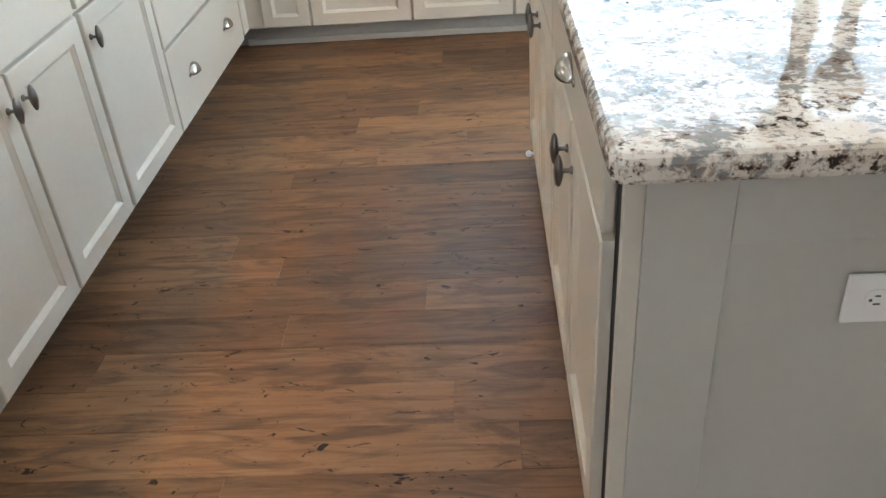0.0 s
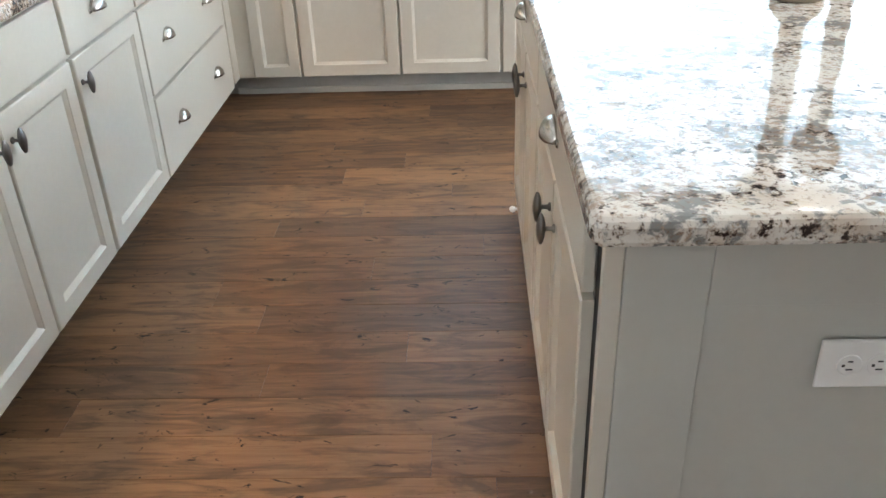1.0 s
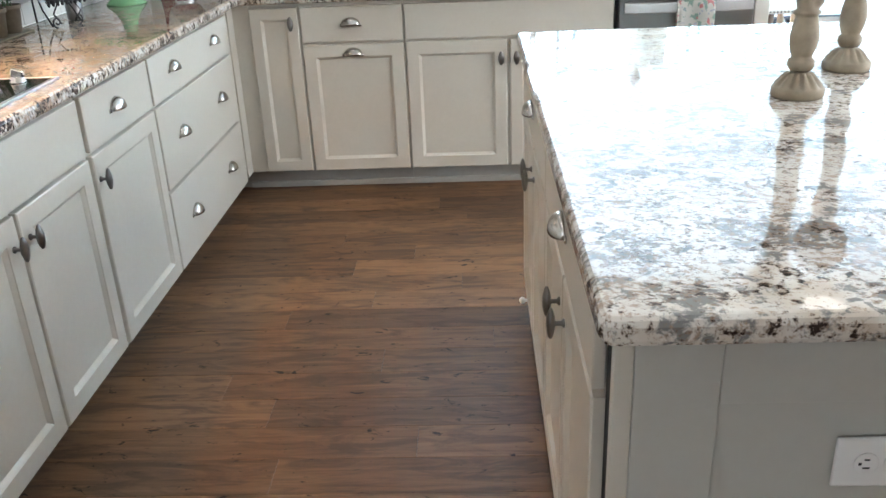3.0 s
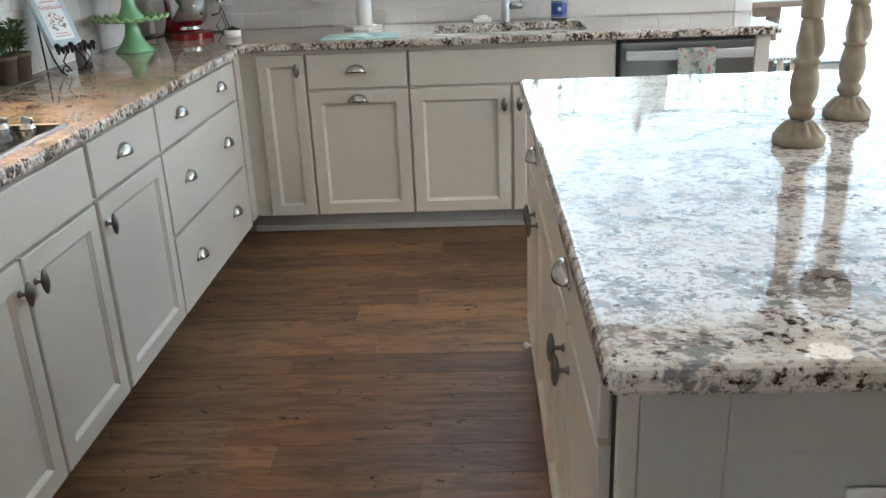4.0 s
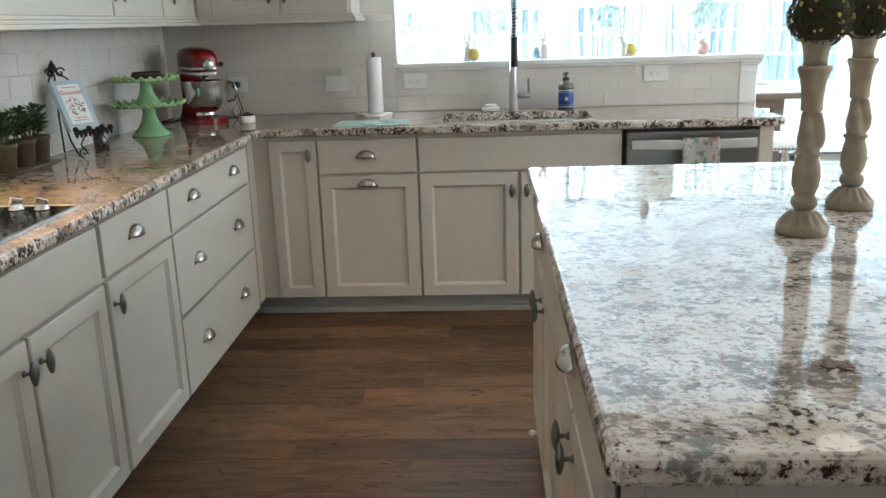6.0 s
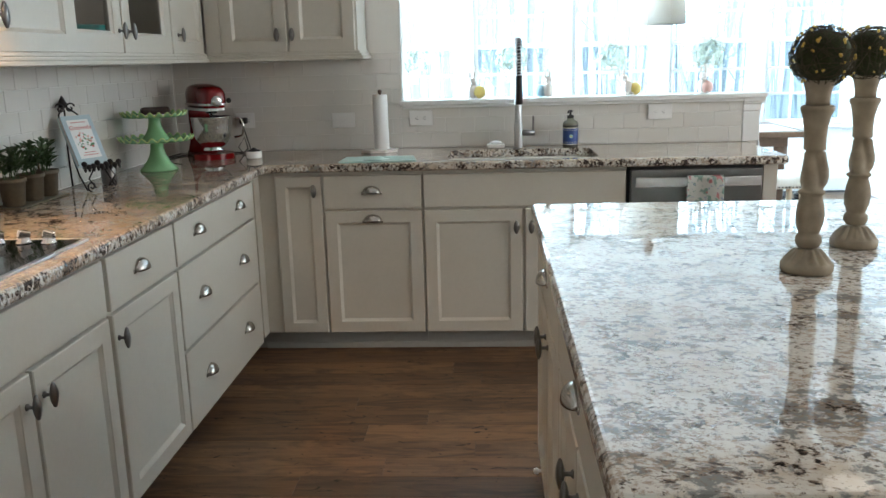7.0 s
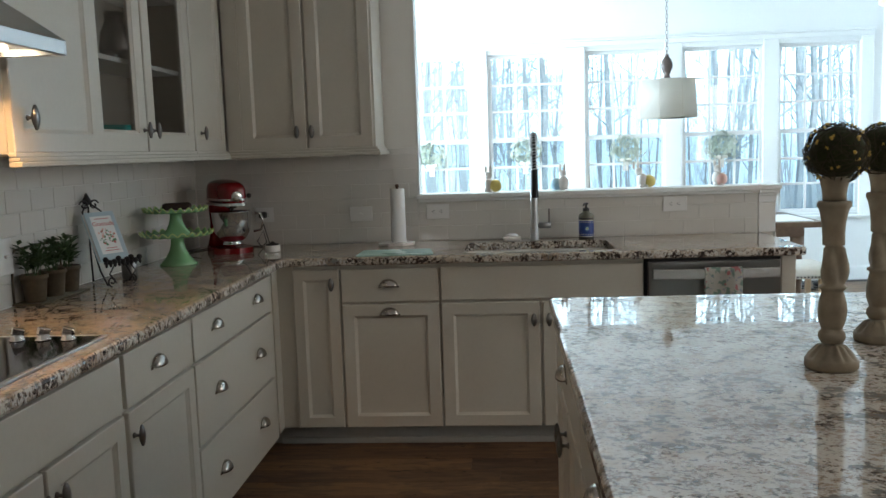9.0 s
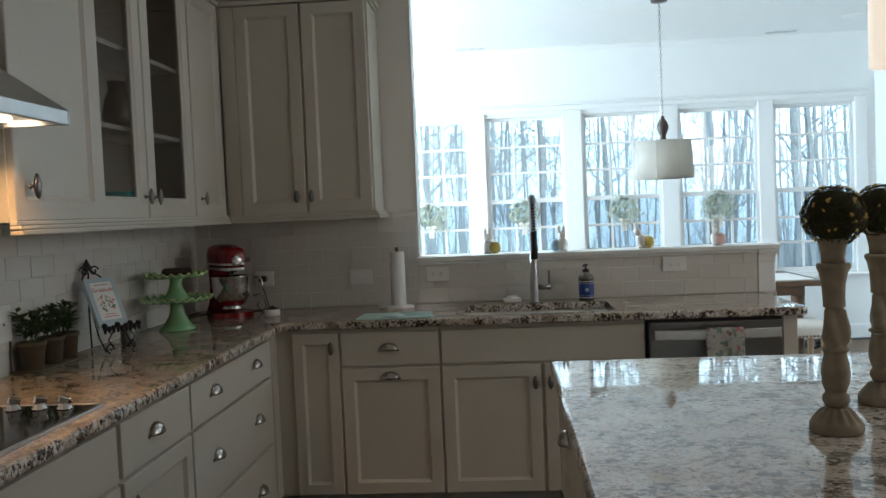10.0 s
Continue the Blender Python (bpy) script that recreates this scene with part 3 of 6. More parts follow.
def woods():
    """Many slim bare trunks with forked limbs and fine twigs, and brush below them."""
    rng = random.Random(7)
    verts, faces = [], []

    def stick(pts, radii, seg=3):
        rings = []
        for i, p in enumerate(pts):
            d = (pts[min(i + 1, len(pts) - 1)] - pts[max(i - 1, 0)]).normalized()
            a = d.cross(Vector((0.31, 0.87, 0.2))).normalized()
            b = d.cross(a)
            first = len(verts)
            verts.extend(p + radii[i] * (math.cos(t) * a + math.sin(t) * b) for t in (2 * math.pi * k / seg for k in range(seg)))
            rings.append(first)
        for f, g in zip(rings, rings[1:]):
            faces.extend((f + k, f + (k + 1) % seg, g + (k + 1) % seg, g + k) for k in range(seg))

    def limb(p, d, length, r, depth):
        bend = Vector((rng.uniform(-0.35, 0.35), rng.uniform(-0.2, 0.2), rng.uniform(0.0, 0.4)))
        q = p + d * length * 0.5
        w = q + (d + bend).normalized() * length * 0.5
        stick([p, q, w], [r, r * 0.75, r * 0.4])
        if depth:
            for _ in range(rng.randint(2, 3)):
                at = p.lerp(q, rng.uniform(0.3, 1)) if rng.random() < 0.4 else q.lerp(w, rng.uniform(0, 1))
                nd = (d + Vector((rng.uniform(-0.9, 0.9), rng.uniform(-0.4, 0.4), rng.uniform(-0.1, 0.7)))).normalized()
                limb(at, nd, length * rng.uniform(0.4, 0.65), r * 0.5, depth - 1)

    for i in range(430):
        d = rng.uniform(13, 46)
        x = rng.uniform(-0.62, 1.05) * d + 1.0
        h = rng.uniform(8, 17)
        r = (rng.uniform(0.02, 0.05) if rng.random() < 0.8 else rng.uniform(0.07, 0.14)) * (0.6 + d / 60)
        lean = Vector((rng.gauss(0, 0.05), rng.uniform(-0.04, 0.04), 1))
        foot = Vector((x, YF + d, -0.6))
        pts = [foot + lean * (h * k / 6) + Vector((rng.gauss(0, 0.07), 0, 0)) for k in range(7)]
        stick(pts, [r * (1 - 0.13 * k) for k in range(7)], 5)
        for _ in range(rng.randint(6, 10)):
            k = rng.uniform(0.1, 0.85)
            side = Vector((rng.choice((-1, 1)) * rng.uniform(0.4, 1), rng.uniform(-0.4, 0.4), rng.uniform(0.4, 1.2))).normalized()
            limb(foot + lean * (h * k), side, rng.uniform(0.9, 2.8), max(r * 0.36, 0.009), 2)
    for i in range(650):
        d = rng.uniform(7, 30)
        p = Vector((rng.uniform(-0.62, 1.05) * d + 1.0, YF + d, -0.55))
        limb(p, Vector((rng.gauss(0, 0.25), 0, 1)).normalized(), rng.uniform(0.7, 2.4), 0.009, 1)
    me = bpy.data.meshes.new("woods")
    me.from_pydata([tuple(v) for v in verts], [], faces)
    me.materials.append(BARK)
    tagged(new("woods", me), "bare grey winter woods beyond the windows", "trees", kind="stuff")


woods()
# added glowing sheet: bright haze put into emission, which also lights the rooms
haze_sheet = bmesh.new()
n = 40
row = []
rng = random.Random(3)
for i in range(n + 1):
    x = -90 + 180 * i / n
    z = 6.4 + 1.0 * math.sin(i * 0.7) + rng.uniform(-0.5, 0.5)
    row.append((haze_sheet.verts.new((x, 34, -0.6)), haze_sheet.verts.new((x, 62, z)), haze_sheet.verts.new((x, 90, z + 0.5))))
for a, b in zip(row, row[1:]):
    haze_sheet.faces.new((a[0], b[0], b[1], a[1]))
    haze_sheet.faces.new((a[1], b[1], b[2], a[2]))
structure("backdrop", haze_sheet, HAZE, "glowing sheet for the pale winter haze behind the trees", "backdrop")
# glowing sheet brighter than the world sky, added for daylight and worktop reflections
structure("backdrop_sky", boxed(-140, 140, 118, 118.5, -1, 70), BRIGHTSKY, "bright pale blue winter sky", "sky")


# ---- base cabinets ----
ZB, ZD, ZD2, ZT = 0.107, 0.690, 0.702, 0.856   # door bottom, door top, drawer bottom, drawer top


def base_cabinet(u0, u1, face, at, label, group, depth=0.59, kick=True):
    e = thing("base_cabinet", at, label, "cabinet", group)
    part("body", frame_body(u0, u1, 0.113, 0.875, depth, face), CAB, e)
    if kick:
        bm = boxed(u0, u1, 0.096, 0.112, 0.0, 0.112)
        bm.transform(face)
        part("toe_kick", bm, KICK, e, "grey painted toe kick board")
    return e


def wide_drawer(e, u0, u1, z0, z1, face, pulls):
    d = part("drawer_front", slab(u0, u1, z0, z1, face), CAB, e)
    for u in pulls:
        cup_pull(u, (z0 + z1) / 2 + 0.008 if z1 - z0 < 0.2 else z1 - (z1 - z0) * 0.45, face, d)
    return d


# left run, u = world y
c = base_cabinet(-1.10, -0.075, LEFT, (-0.3, -0.59, 0), "greige three-drawer cabinet with paired nickel cup pulls", "cooktop run cabinets")
for z0, z1, zc in ((ZD2, ZT, 0.792), (0.404, 0.690, 0.560), (ZB, 0.392, 0.258)):
    d = part("drawer_front", slab(-1.092, -0.135, z0, z1, LEFT), CAB, c)
    for u in (-0.874, -0.368):
        cup_pull(u, zc, LEFT, d)
c = base_cabinet(-1.622, -1.1005, LEFT, (-0.3, -1.36, 0), "greige cabinet with one drawer over one door", "cooktop run cabinets")
wide_drawer(c, -1.610, -1.106, ZD2, ZT, LEFT, (-1.395,))
d = part("door", shaker(-1.606, -1.106, ZB, ZD, LEFT), CAB, c)
knob(-1.583, 0.619, LEFT, d)
c = base_cabinet(-2.50, -1.6225, LEFT, (-0.3, -2.06, 0), "greige cooktop cabinet with a false front over two doors", "cooktop run cabinets")
part("false_front", slab(-2.49, -1.634, ZD2, ZT, LEFT), CAB, c)
d = part("door", shaker(-2.032, -1.630, ZB, ZD, LEFT), CAB, c)
knob(-1.999, 0.619, LEFT, d)
d = part("door", shaker(-2.46, -2.045, ZB, ZD, LEFT), CAB, c)
knob(-2.075, 0.619, LEFT, d)
c = base_cabinet(-3.30, -2.5005, LEFT, (-0.3, -2.9, 0), "greige cabinet with a drawer over doors", "cooktop run cabinets")
wide_drawer(c, -3.29, -2.51, ZD2, ZT, LEFT, (-2.9,))
part("door", shaker(-2.895, -2.51, ZB, ZD, LEFT), CAB, c)
part("door", shaker(-3.29, -2.905, ZB, ZD, LEFT), CAB, c)

# corner filler
bm = bmesh.new()
box(bm, -0.019, 0.062, 0.012, 0.03, 0.105, 0.875)
box(bm, -0.03, -0.012, -0.0745, 0.0115, 0.105, 0.875)
tagged(part("corner_filler", bm, CAB, None), "greige filler board in the inner corner", "filler")

# back run, u = world x
c = base_cabinet(0.0625, 0.284, BACK, (0.17, 0.3, 0), "narrow greige cabinet with one tall door", "sink run cabinets")
d = part("door", shaker(0.064, 0.279, ZB, ZT, BACK, rail=0.048), CAB, c)
knob(0.248, 0.790, BACK, d)
c = base_cabinet(0.2845, 0.7455, BACK, (0.51, 0.3, 0), "greige cabinet with a drawer over a pull-out door", "sink run cabinets")
wide_drawer(c, 0.290, 0.740, ZD2, ZT, BACK, (0.511,))
d = part("door", shaker(0.290, 0.740, ZB, ZD, BACK), CAB, c)
cup_pull(0.512, 0.655, BACK, d)
c = base_cabinet(0.746, 1.668, BACK, (1.2, 0.3, 0), "greige sink cabinet with a false front over two doors", "sink run cabinets")
part("false_front", slab(0.751, 1.662, ZD2, ZT, BACK), CAB, c)
d = part("door", shaker(0.751, 1.199, ZB, ZD, BACK), CAB, c)
knob(1.172, 0.610, BACK, d)
d = part("door", shaker(1.213, 1.662, ZB, ZD, BACK), CAB, c)
knob(1.240, 0.610, BACK, d)
for nm, b in (("trim_shoe_north", boxed(-0.05, 2.33, 0.081, 0.0955, 0.0, 0.030, 0.005, 2)),):
    structure(nm, b, KICK, "grey shoe moulding along the toe kick", "trim")
bm = boxed(2.268, 2.330, 0.0, 0.61, 0.0, 0.875, 0.002)
tagged(part("end_panel", bm, CAB, None), "greige end panel beside the dishwasher", "panel")

# dishwasher
e = thing("dishwasher", (1.97, 0.3, 0), "stainless steel dishwasher with a bar handle", "dishwasher")
part("body", boxed(1.672, 2.264, 0.03, 0.6, 0.1, 0.87), DARK, e)
part("door", boxed(1.684, 2.262, -0.008, 0.03, 0.12, 0.858, 0.004, 2), DOORSTEEL, e)
part("control_strip", boxed(1.684, 2.262, -0.006, 0.028, 0.8595, 0.8715, 0.002), DARK, e)
def squared(v):
    return math.copysign(abs(v) ** 0.45, v)


bm = bmesh.new()
rings = []
for i in range(25):
    t = i / 24
    bow = 0.030 + 0.020 * math.sin(math.pi * t)
    rings.append([bm.verts.new((1.702 + 0.546 * t, -0.008 - bow - 0.007 * squared(math.cos(a)), 0.807 + 0.0225 * squared(math.sin(a)))) for a in (2 * math.pi * k / 12 for k in range(12))])
for a, b in zip(rings, rings[1:]):
    for k in range(12):
        bm.faces.new((a[k], a[(k + 1) % 12], b[(k + 1) % 12], b[k]))
bm.faces.new(rings[0]), bm.faces.new(rings[-1])
for x in (1.725, 2.225):
    box(bm, x - 0.012, x + 0.012, -0.034, -0.007, 0.79, 0.824, 0.002)
bmesh.ops.remove_doubles(bm, verts=bm.verts, dist=0.0002)
part("handle", bm, SILVER, e, "brushed steel bar handle")

# ---- worktops ----


def rounded(pts, r):
    """An outline with its corners rounded: (x, y, radius factor)."""
    out = []
    n = len(pts)
    for i, (x, y) in enumerate(pts):
        p, a, b = Vector((x, y)), Vector(pts[i - 1]), Vector(pts[(i + 1) % n])
        d0, d1 = (a - p).normalized(), (b - p).normalized()
        for k in range(5):
            t = k / 4
            q = p + d0 * r * (1 - t) ** 2 + d1 * r * t ** 2
            out.append((q.x, q.y))
    return out


def worktop(name, outline, label, stone, hole=None):
    """A stone slab 38 mm thick with eased edges, and a cut-out where given."""
    bm = bmesh.new()
    prof = [(0.010, 0.876), (0.003, 0.8785), (0.0, 0.885), (0.0, 0.902), (0.0025, 0.909), (0.0075, 0.9130), (0.012, 0.914)]

    def inset(pts, d):
        n = len(pts)
        res = []
        for i in range(n):
            a, p, b = Vector(pts[i - 1]), Vector(pts[i]), Vector(pts[(i + 1) % n])
            t = ((p - a).normalized() + (b - p).normalized()).normalized()
            nrm = Vector((-t.y, t.x))
            res.append(p + nrm * d)
        return res

    rings = [[bm.verts.new((q.x, q.y, z)) for q in inset(outline, d)] for d, z in prof]
    n = len(outline)
    for a, b in zip(rings, rings[1:]):
        for i in range(n):
            bm.faces.new((a[i], a[(i + 1) % n], b[(i + 1) % n], b[i]))
    if hole is None:
        bm.faces.new(rings[-1])
        bm.faces.new(rings[0])
    else:
        top = [bm.verts.new((x, y, 0.914)) for x, y in hole]
        low = [bm.verts.new((x, y, 0.876)) for x, y in hole]
        m = len(hole)
        for i in range(m):
            bm.faces.new((top[i], top[(i + 1) % m], low[(i + 1) % m], low[i]))
        for outer, inner in ((rings[-1], top), (rings[0], low)):
            edges_ = []
            for ring in (outer, inner):
                for i in range(len(ring)):
                    e_ = bm.edges.get((ring[i], ring[(i + 1) % len(ring)])) or bm.edges.new((ring[i], ring[(i + 1) % len(ring)]))
                    edges_.append(e_)
            bmesh.ops.triangle_fill(bm, edges=edges_, use_beauty=True)
    ob = part(name, bm, stone, None)
    return tagged(ob, label, "worktop")


SINK = rounded([(0.858, 0.045), (1.552, 0.045), (1.552, 0.460), (0.858, 0.460)], 0.06)
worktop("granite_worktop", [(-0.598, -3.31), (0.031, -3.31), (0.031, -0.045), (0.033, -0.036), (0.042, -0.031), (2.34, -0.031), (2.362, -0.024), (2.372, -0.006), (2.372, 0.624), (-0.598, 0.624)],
        "speckled brown, cream and grey polished granite worktop in an L", BROWNTOPGRANITE, SINK)
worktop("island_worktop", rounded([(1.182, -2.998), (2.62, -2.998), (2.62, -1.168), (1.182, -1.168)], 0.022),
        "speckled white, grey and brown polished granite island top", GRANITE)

# sink bowl
e = thing("sink", (1.2, 0.24, 0.68), "undermount stainless steel sink", "sink")
bm = bmesh.new()
cx, cy = 1.205, 0.2525
rings = [[bm.verts.new((cx + (x - cx) * s, cy + (y - cy) * s, z)) for x, y in SINK] for s, z in ((1.03, 0.8755), (1.012, 0.8755), (1.0, 0.86), (0.97, 0.70), (0.9, 0.685))]
for a, b in zip(rings, rings[1:]):
    for i in range(len(SINK)):
        bm.faces.new((a[i], a[(i + 1) % len(SINK)], b[(i + 1) % len(SINK)], b[i]))
bm.faces.new(rings[-1])
part("bowl", bm, DOORSTEEL, e, smooth=False)
part("drain", lathe(bmesh.new(), [(0.045, 0.686), (0.045, 0.689), (0.03, 0.690), (0.028, 0.687)], 1.205, 0.26), CHROME, e, smooth=True)

# ---- island ----
e = thing("kitchen_island", (1.9, -2.05, 0), "greige kitchen island with drawers over paired doors", "island")
bm = box(boxed(1.2235, 2.45, -2.802, -1.195, 0.113, 0.875, 0.001), 1.30, 2.45, -2.868, -2.8025, 0.113, 0.875)
part("body", bm, CAB, e)
part("toe_kick", boxed(1.28, 2.40, -2.82, -1.25, 0.0, 0.112), KICK, e)
for u0, u1, cups, doors in ((2.040, 2.812, (2.425,), ((2.431, 2.812, 2.468), (2.040, 2.419, 2.382))), (1.202, 2.028, (1.62,), ((1.650, 2.028, 1.690), (1.202, 1.638, 1.600)))):
    d = part("drawer_front", slab(u0, u1, ZD2, ZT, ISLAND), CAB, e)
    for u in cups:
        cup_pull(u, 0.792, ISLAND, d)
    for a, b, k in doors:
        dd = part("door", shaker(a, b, ZB, ZD, ISLAND), CAB, e)
        knob(k, 0.618, ISLAND, dd)
# near end: corner post, stile, rails and a sunk panel
# black strip added in the gap to draw its shade
part("gap_shade_strip", boxed(1.2240, 1.2995, -2.868, -2.8035, 0.0, 0.874), DARK, e, "black strip standing for the shade in the gap beside the corner post")
part("corner_post", boxed(1.2180, 1.2435, -2.8875, -2.8685, 0.0, 0.8745, 0.0012), CAB, e)
part("stile", boxed(1.2440, 1.353, -2.889, -2.8685, 0.0, 0.8745, 0.0012), ENDP, e)
part("top_rail", boxed(1.3535, 2.45, -2.8885, -2.8685, 0.728, 0.8745, 0.0012), ENDP, e)
part("bottom_rail", boxed(1.3535, 2.45, -2.8885, -2.8685, 0.0, 0.16, 0.0012), ENDP, e)
part("end_panel", boxed(1.3535, 2.45, -2.8755, -2.8685, 0.1605, 0.7275), ENDP, e)


def outlet(x, z, y, label, kind="outlet", face=None, w=0.121, h=0.078):
    m = face if face is not None else BACK
    e = thing("wall_outlet", m @ Vector((x, y, z)), label, "outlet" if kind == "outlet" else "switch", "wall plates")
    bm = boxed(x - w / 2, x + w / 2, y - 0.006, y, z - h / 2, z + h / 2, 0.003, 2)
    bm.transform(m)
    part("plate", bm, PLASTIC, e)
    if kind == "outlet":
        for s in (-1, 1):
            bm = lathe(bmesh.new(), [(0.0165, -0.0005), (0.0165, 0.0018), (0.0155, 0.0022)], 0, 0, 16, Matrix.Translation((x + s * 0.0195, y - 0.006, z)) @ Matrix.Rotation(math.pi / 2, 4, "X"))
            bm.transform(m)
            sock = part("socket", bm, PLASTIC, e)
            bm = bmesh.new()
            for dz, ln in ((0.0065, 0.0035), (-0.0065, 0.0045)):
                box(bm, x + s * 0.0195 - ln, x + s * 0.0195 + ln, y - 0.0088, y - 0.0075, z + dz - 0.0011, z + dz + 0.0011)
            box(bm, x + s * 0.0195 - 0.0105, x + s * 0.0195 - 0.0065, y - 0.0088, y - 0.0075, z - 0.002, z + 0.002)
            bm.transform(m)
            part("slot", bm, SLOT, sock)
    else:
        bm = boxed(x - 0.012, x + 0.012, y - 0.016, y - 0.005, z - 0.005, z + 0.005, 0.002)
        bm.transform(m)
        part("toggle", bm, PLASTIC, e)
    return e


outlet(1.572, 0.631, -2.880, "white duplex outlet on the island end panel")

# ---- upper cabinets ----
UZ0, UZ1 = 1.416, 2.435
UP = Matrix.Translation((-0.30, 0, 0)) @ LEFT
UPF = Matrix.Translation((-0.272, 0, 0)) @ LEFT
UB = Matrix.Translation((0, 0.30, 0))


def light_rail(u0, u1, face, ends=(0.0, 0.0), depth=0.29):
    """A stepped moulding under an upper cabinet."""
    bm = bmesh.new()
    for out, z0, z1 in ((0.004, 1.4035, 1.4165), (0.014, 1.391, 1.403), (0.020, 1.376, 1.3905)):
        box(bm, u0 - ends[0] * out / 0.02, u1 + ends[1] * out / 0.02, -out, 0.02, z0, z1, 0.003, 2)
        if ends[1]:
            box(bm, u1 - 0.02, u1 + out, 0.0205, depth, z0, z1, 0.003, 2)
    bm.transform(face)
    return bm


def crown(u0, u1, face, ends=(0.0, 0.0), depth=0.29):
    bm = bmesh.new()
    for out, z0, z1 in ((0.006, 2.4405, 2.462), (0.018, 2.4625, 2.482), (0.034, 2.4825, 2.505), (0.05, 2.5055, 2.53), (0.058, 2.5305, 2.545)):
        box(bm, u0 - ends[0] * out, u1 + ends[1] * out, -out, 0.06, z0, z1, 0.004, 2)
        if ends[1]:
            box(bm, u1 - 0.04, u1 + out, 0.0605, depth, z0, z1, 0.004, 2)
    bm.transform(face)
    return bm


def upper(u0, u1, face, at, label, depth, solid=True):
    e = thing("wall_cabinet", at, label, "cabinet", "wall cabinets")
    if solid:
        part("body", frame_body(u0, u1, UZ0 - 0.004, UZ1, depth, face, 0.020), CAB, e)
    return e


# wide solid cabinet beside the hood, standing a little proud
c = upper(-1.585, -1.0695, UPF, (-0.45, -1.33, 1.42), "greige wall cabinet with a solid panelled door", 0.305)
d = part("door", shaker(-1.581, -1.074, UZ0, UZ1, UPF, rail=0.056), CAB, c)
knob(-1.508, 1.513, UPF, d, s=1.15)
part("light_rail", light_rail(-1.585, -1.0695, UPF, (0, 0.02), 0.04), CAB, c)
part("crown", crown(-1.585, -1.0695, UPF, (0, 1), 0.04), CAB, c)

# glazed pair
c = upper(-1.069, -0.133, UP, (-0.45, -0.59, 1.42), "greige wall cabinet with two glazed doors and shelves", 0.28, False)
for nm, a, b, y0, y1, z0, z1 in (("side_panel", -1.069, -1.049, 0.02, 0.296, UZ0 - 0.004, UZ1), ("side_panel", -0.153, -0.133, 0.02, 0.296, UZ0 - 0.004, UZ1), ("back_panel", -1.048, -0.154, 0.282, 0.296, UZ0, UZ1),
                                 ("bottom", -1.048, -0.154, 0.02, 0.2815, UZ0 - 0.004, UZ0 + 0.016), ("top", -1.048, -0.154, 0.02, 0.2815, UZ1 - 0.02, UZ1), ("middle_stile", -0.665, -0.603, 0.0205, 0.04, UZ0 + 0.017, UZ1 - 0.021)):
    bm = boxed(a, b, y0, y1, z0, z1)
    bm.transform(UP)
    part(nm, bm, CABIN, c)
for z in (1.745, 2.045):
    bm = boxed(-1.047, -0.155, 0.05, 0.281, z, z + 0.018, 0.001)
    bm.transform(UP)
    part("shelf", bm, WHITE, c, "white painted shelf")
for a, b, k in ((-1.064, -0.640, -0.668), (-0.628, -0.142, -0.585)):
    d = part("door", shaker(a, b, UZ0, UZ1, UP, rail=0.068, glazed=True), CAB, c)
    bm = boxed(a + 0.075, b - 0.075, 0.010, 0.013, UZ0 + 0.075, UZ1 - 0.075)
    bm.transform(UP)
    p = part("pane", bm, CABGLASS, d, "clear glass pane")
    p.visible_shadow = False
    knob(k, 1.497, UP, d)
part("light_rail", light_rail(-1.048, -0.133, UP), CAB, c)
part("crown", crown(-1.048, -0.133, UP), CAB, c)
# dishes behind the glass
dish = lathe(bmesh.new(), [(0.045, 1.4325), (0.060, 1.437), (0.092, 1.462), (0.104, 1.492), (0.106, 1.515), (0.100, 1.515), (0.094, 1.49), (0.07, 1.455), (0.0, 1.446)], -0.415, -0.775, 28)
tagged(part("serving_bowl", dish, TEALDISH, None, smooth=True), "teal glazed bowl on the bottom cabinet shelf", "bowl")
jug = lathe(bmesh.new(), [(0.035, 1.7635), (0.052, 1.77), (0.06, 1.80), (0.05, 1.86), (0.032, 1.90), (0.036, 1.93), (0.03, 1.928), (0.028, 1.90), (0.04, 1.82)], -0.372, -0.70, 20)
tagged(part("pitcher", jug, PEWTER, None, smooth=True), "grey metal pitcher on a cabinet shelf", "pitcher")

c = upper(-0.1325, 0.280, UP, (-0.45, 0.06, 1.42), "narrow greige wall cabinet with one panelled door", 0.28)
d = part("door", shaker(-0.128, 0.272, UZ0, UZ1, UP, rail=0.054), CAB, c)
knob(-0.060, 1.497, UP, d)
part("light_rail", light_rail(-0.1325, 0.298, UP), CAB, c)
part("crown", crown(-0.1325, 0.298, UP), CAB, c)

c = upper(-0.2995, 0.432, UB, (0.1, 0.46, 1.42), "greige wall cabinet with two panelled doors beside the opening", 0.30)
for a, b, k in ((-0.226, 0.0945, 0.052), (0.1055, 0.421, 0.125)):
    d = part("door", shaker(a, b, UZ0, UZ1, UB, rail=0.056), CAB, c)
    knob(k, 1.497, UB, d)
part("corner_filler", boxed(-0.2985, -0.2275, 0.3005, 0.3180, UZ0, UZ1), CAB, c)
part("light_rail", light_rail(-0.298, 0.440, UB, (0, 0.02), 0.315), CAB, c)
part("crown", crown(-0.298, 0.432, UB, (0, 1), 0.315), CAB, c)

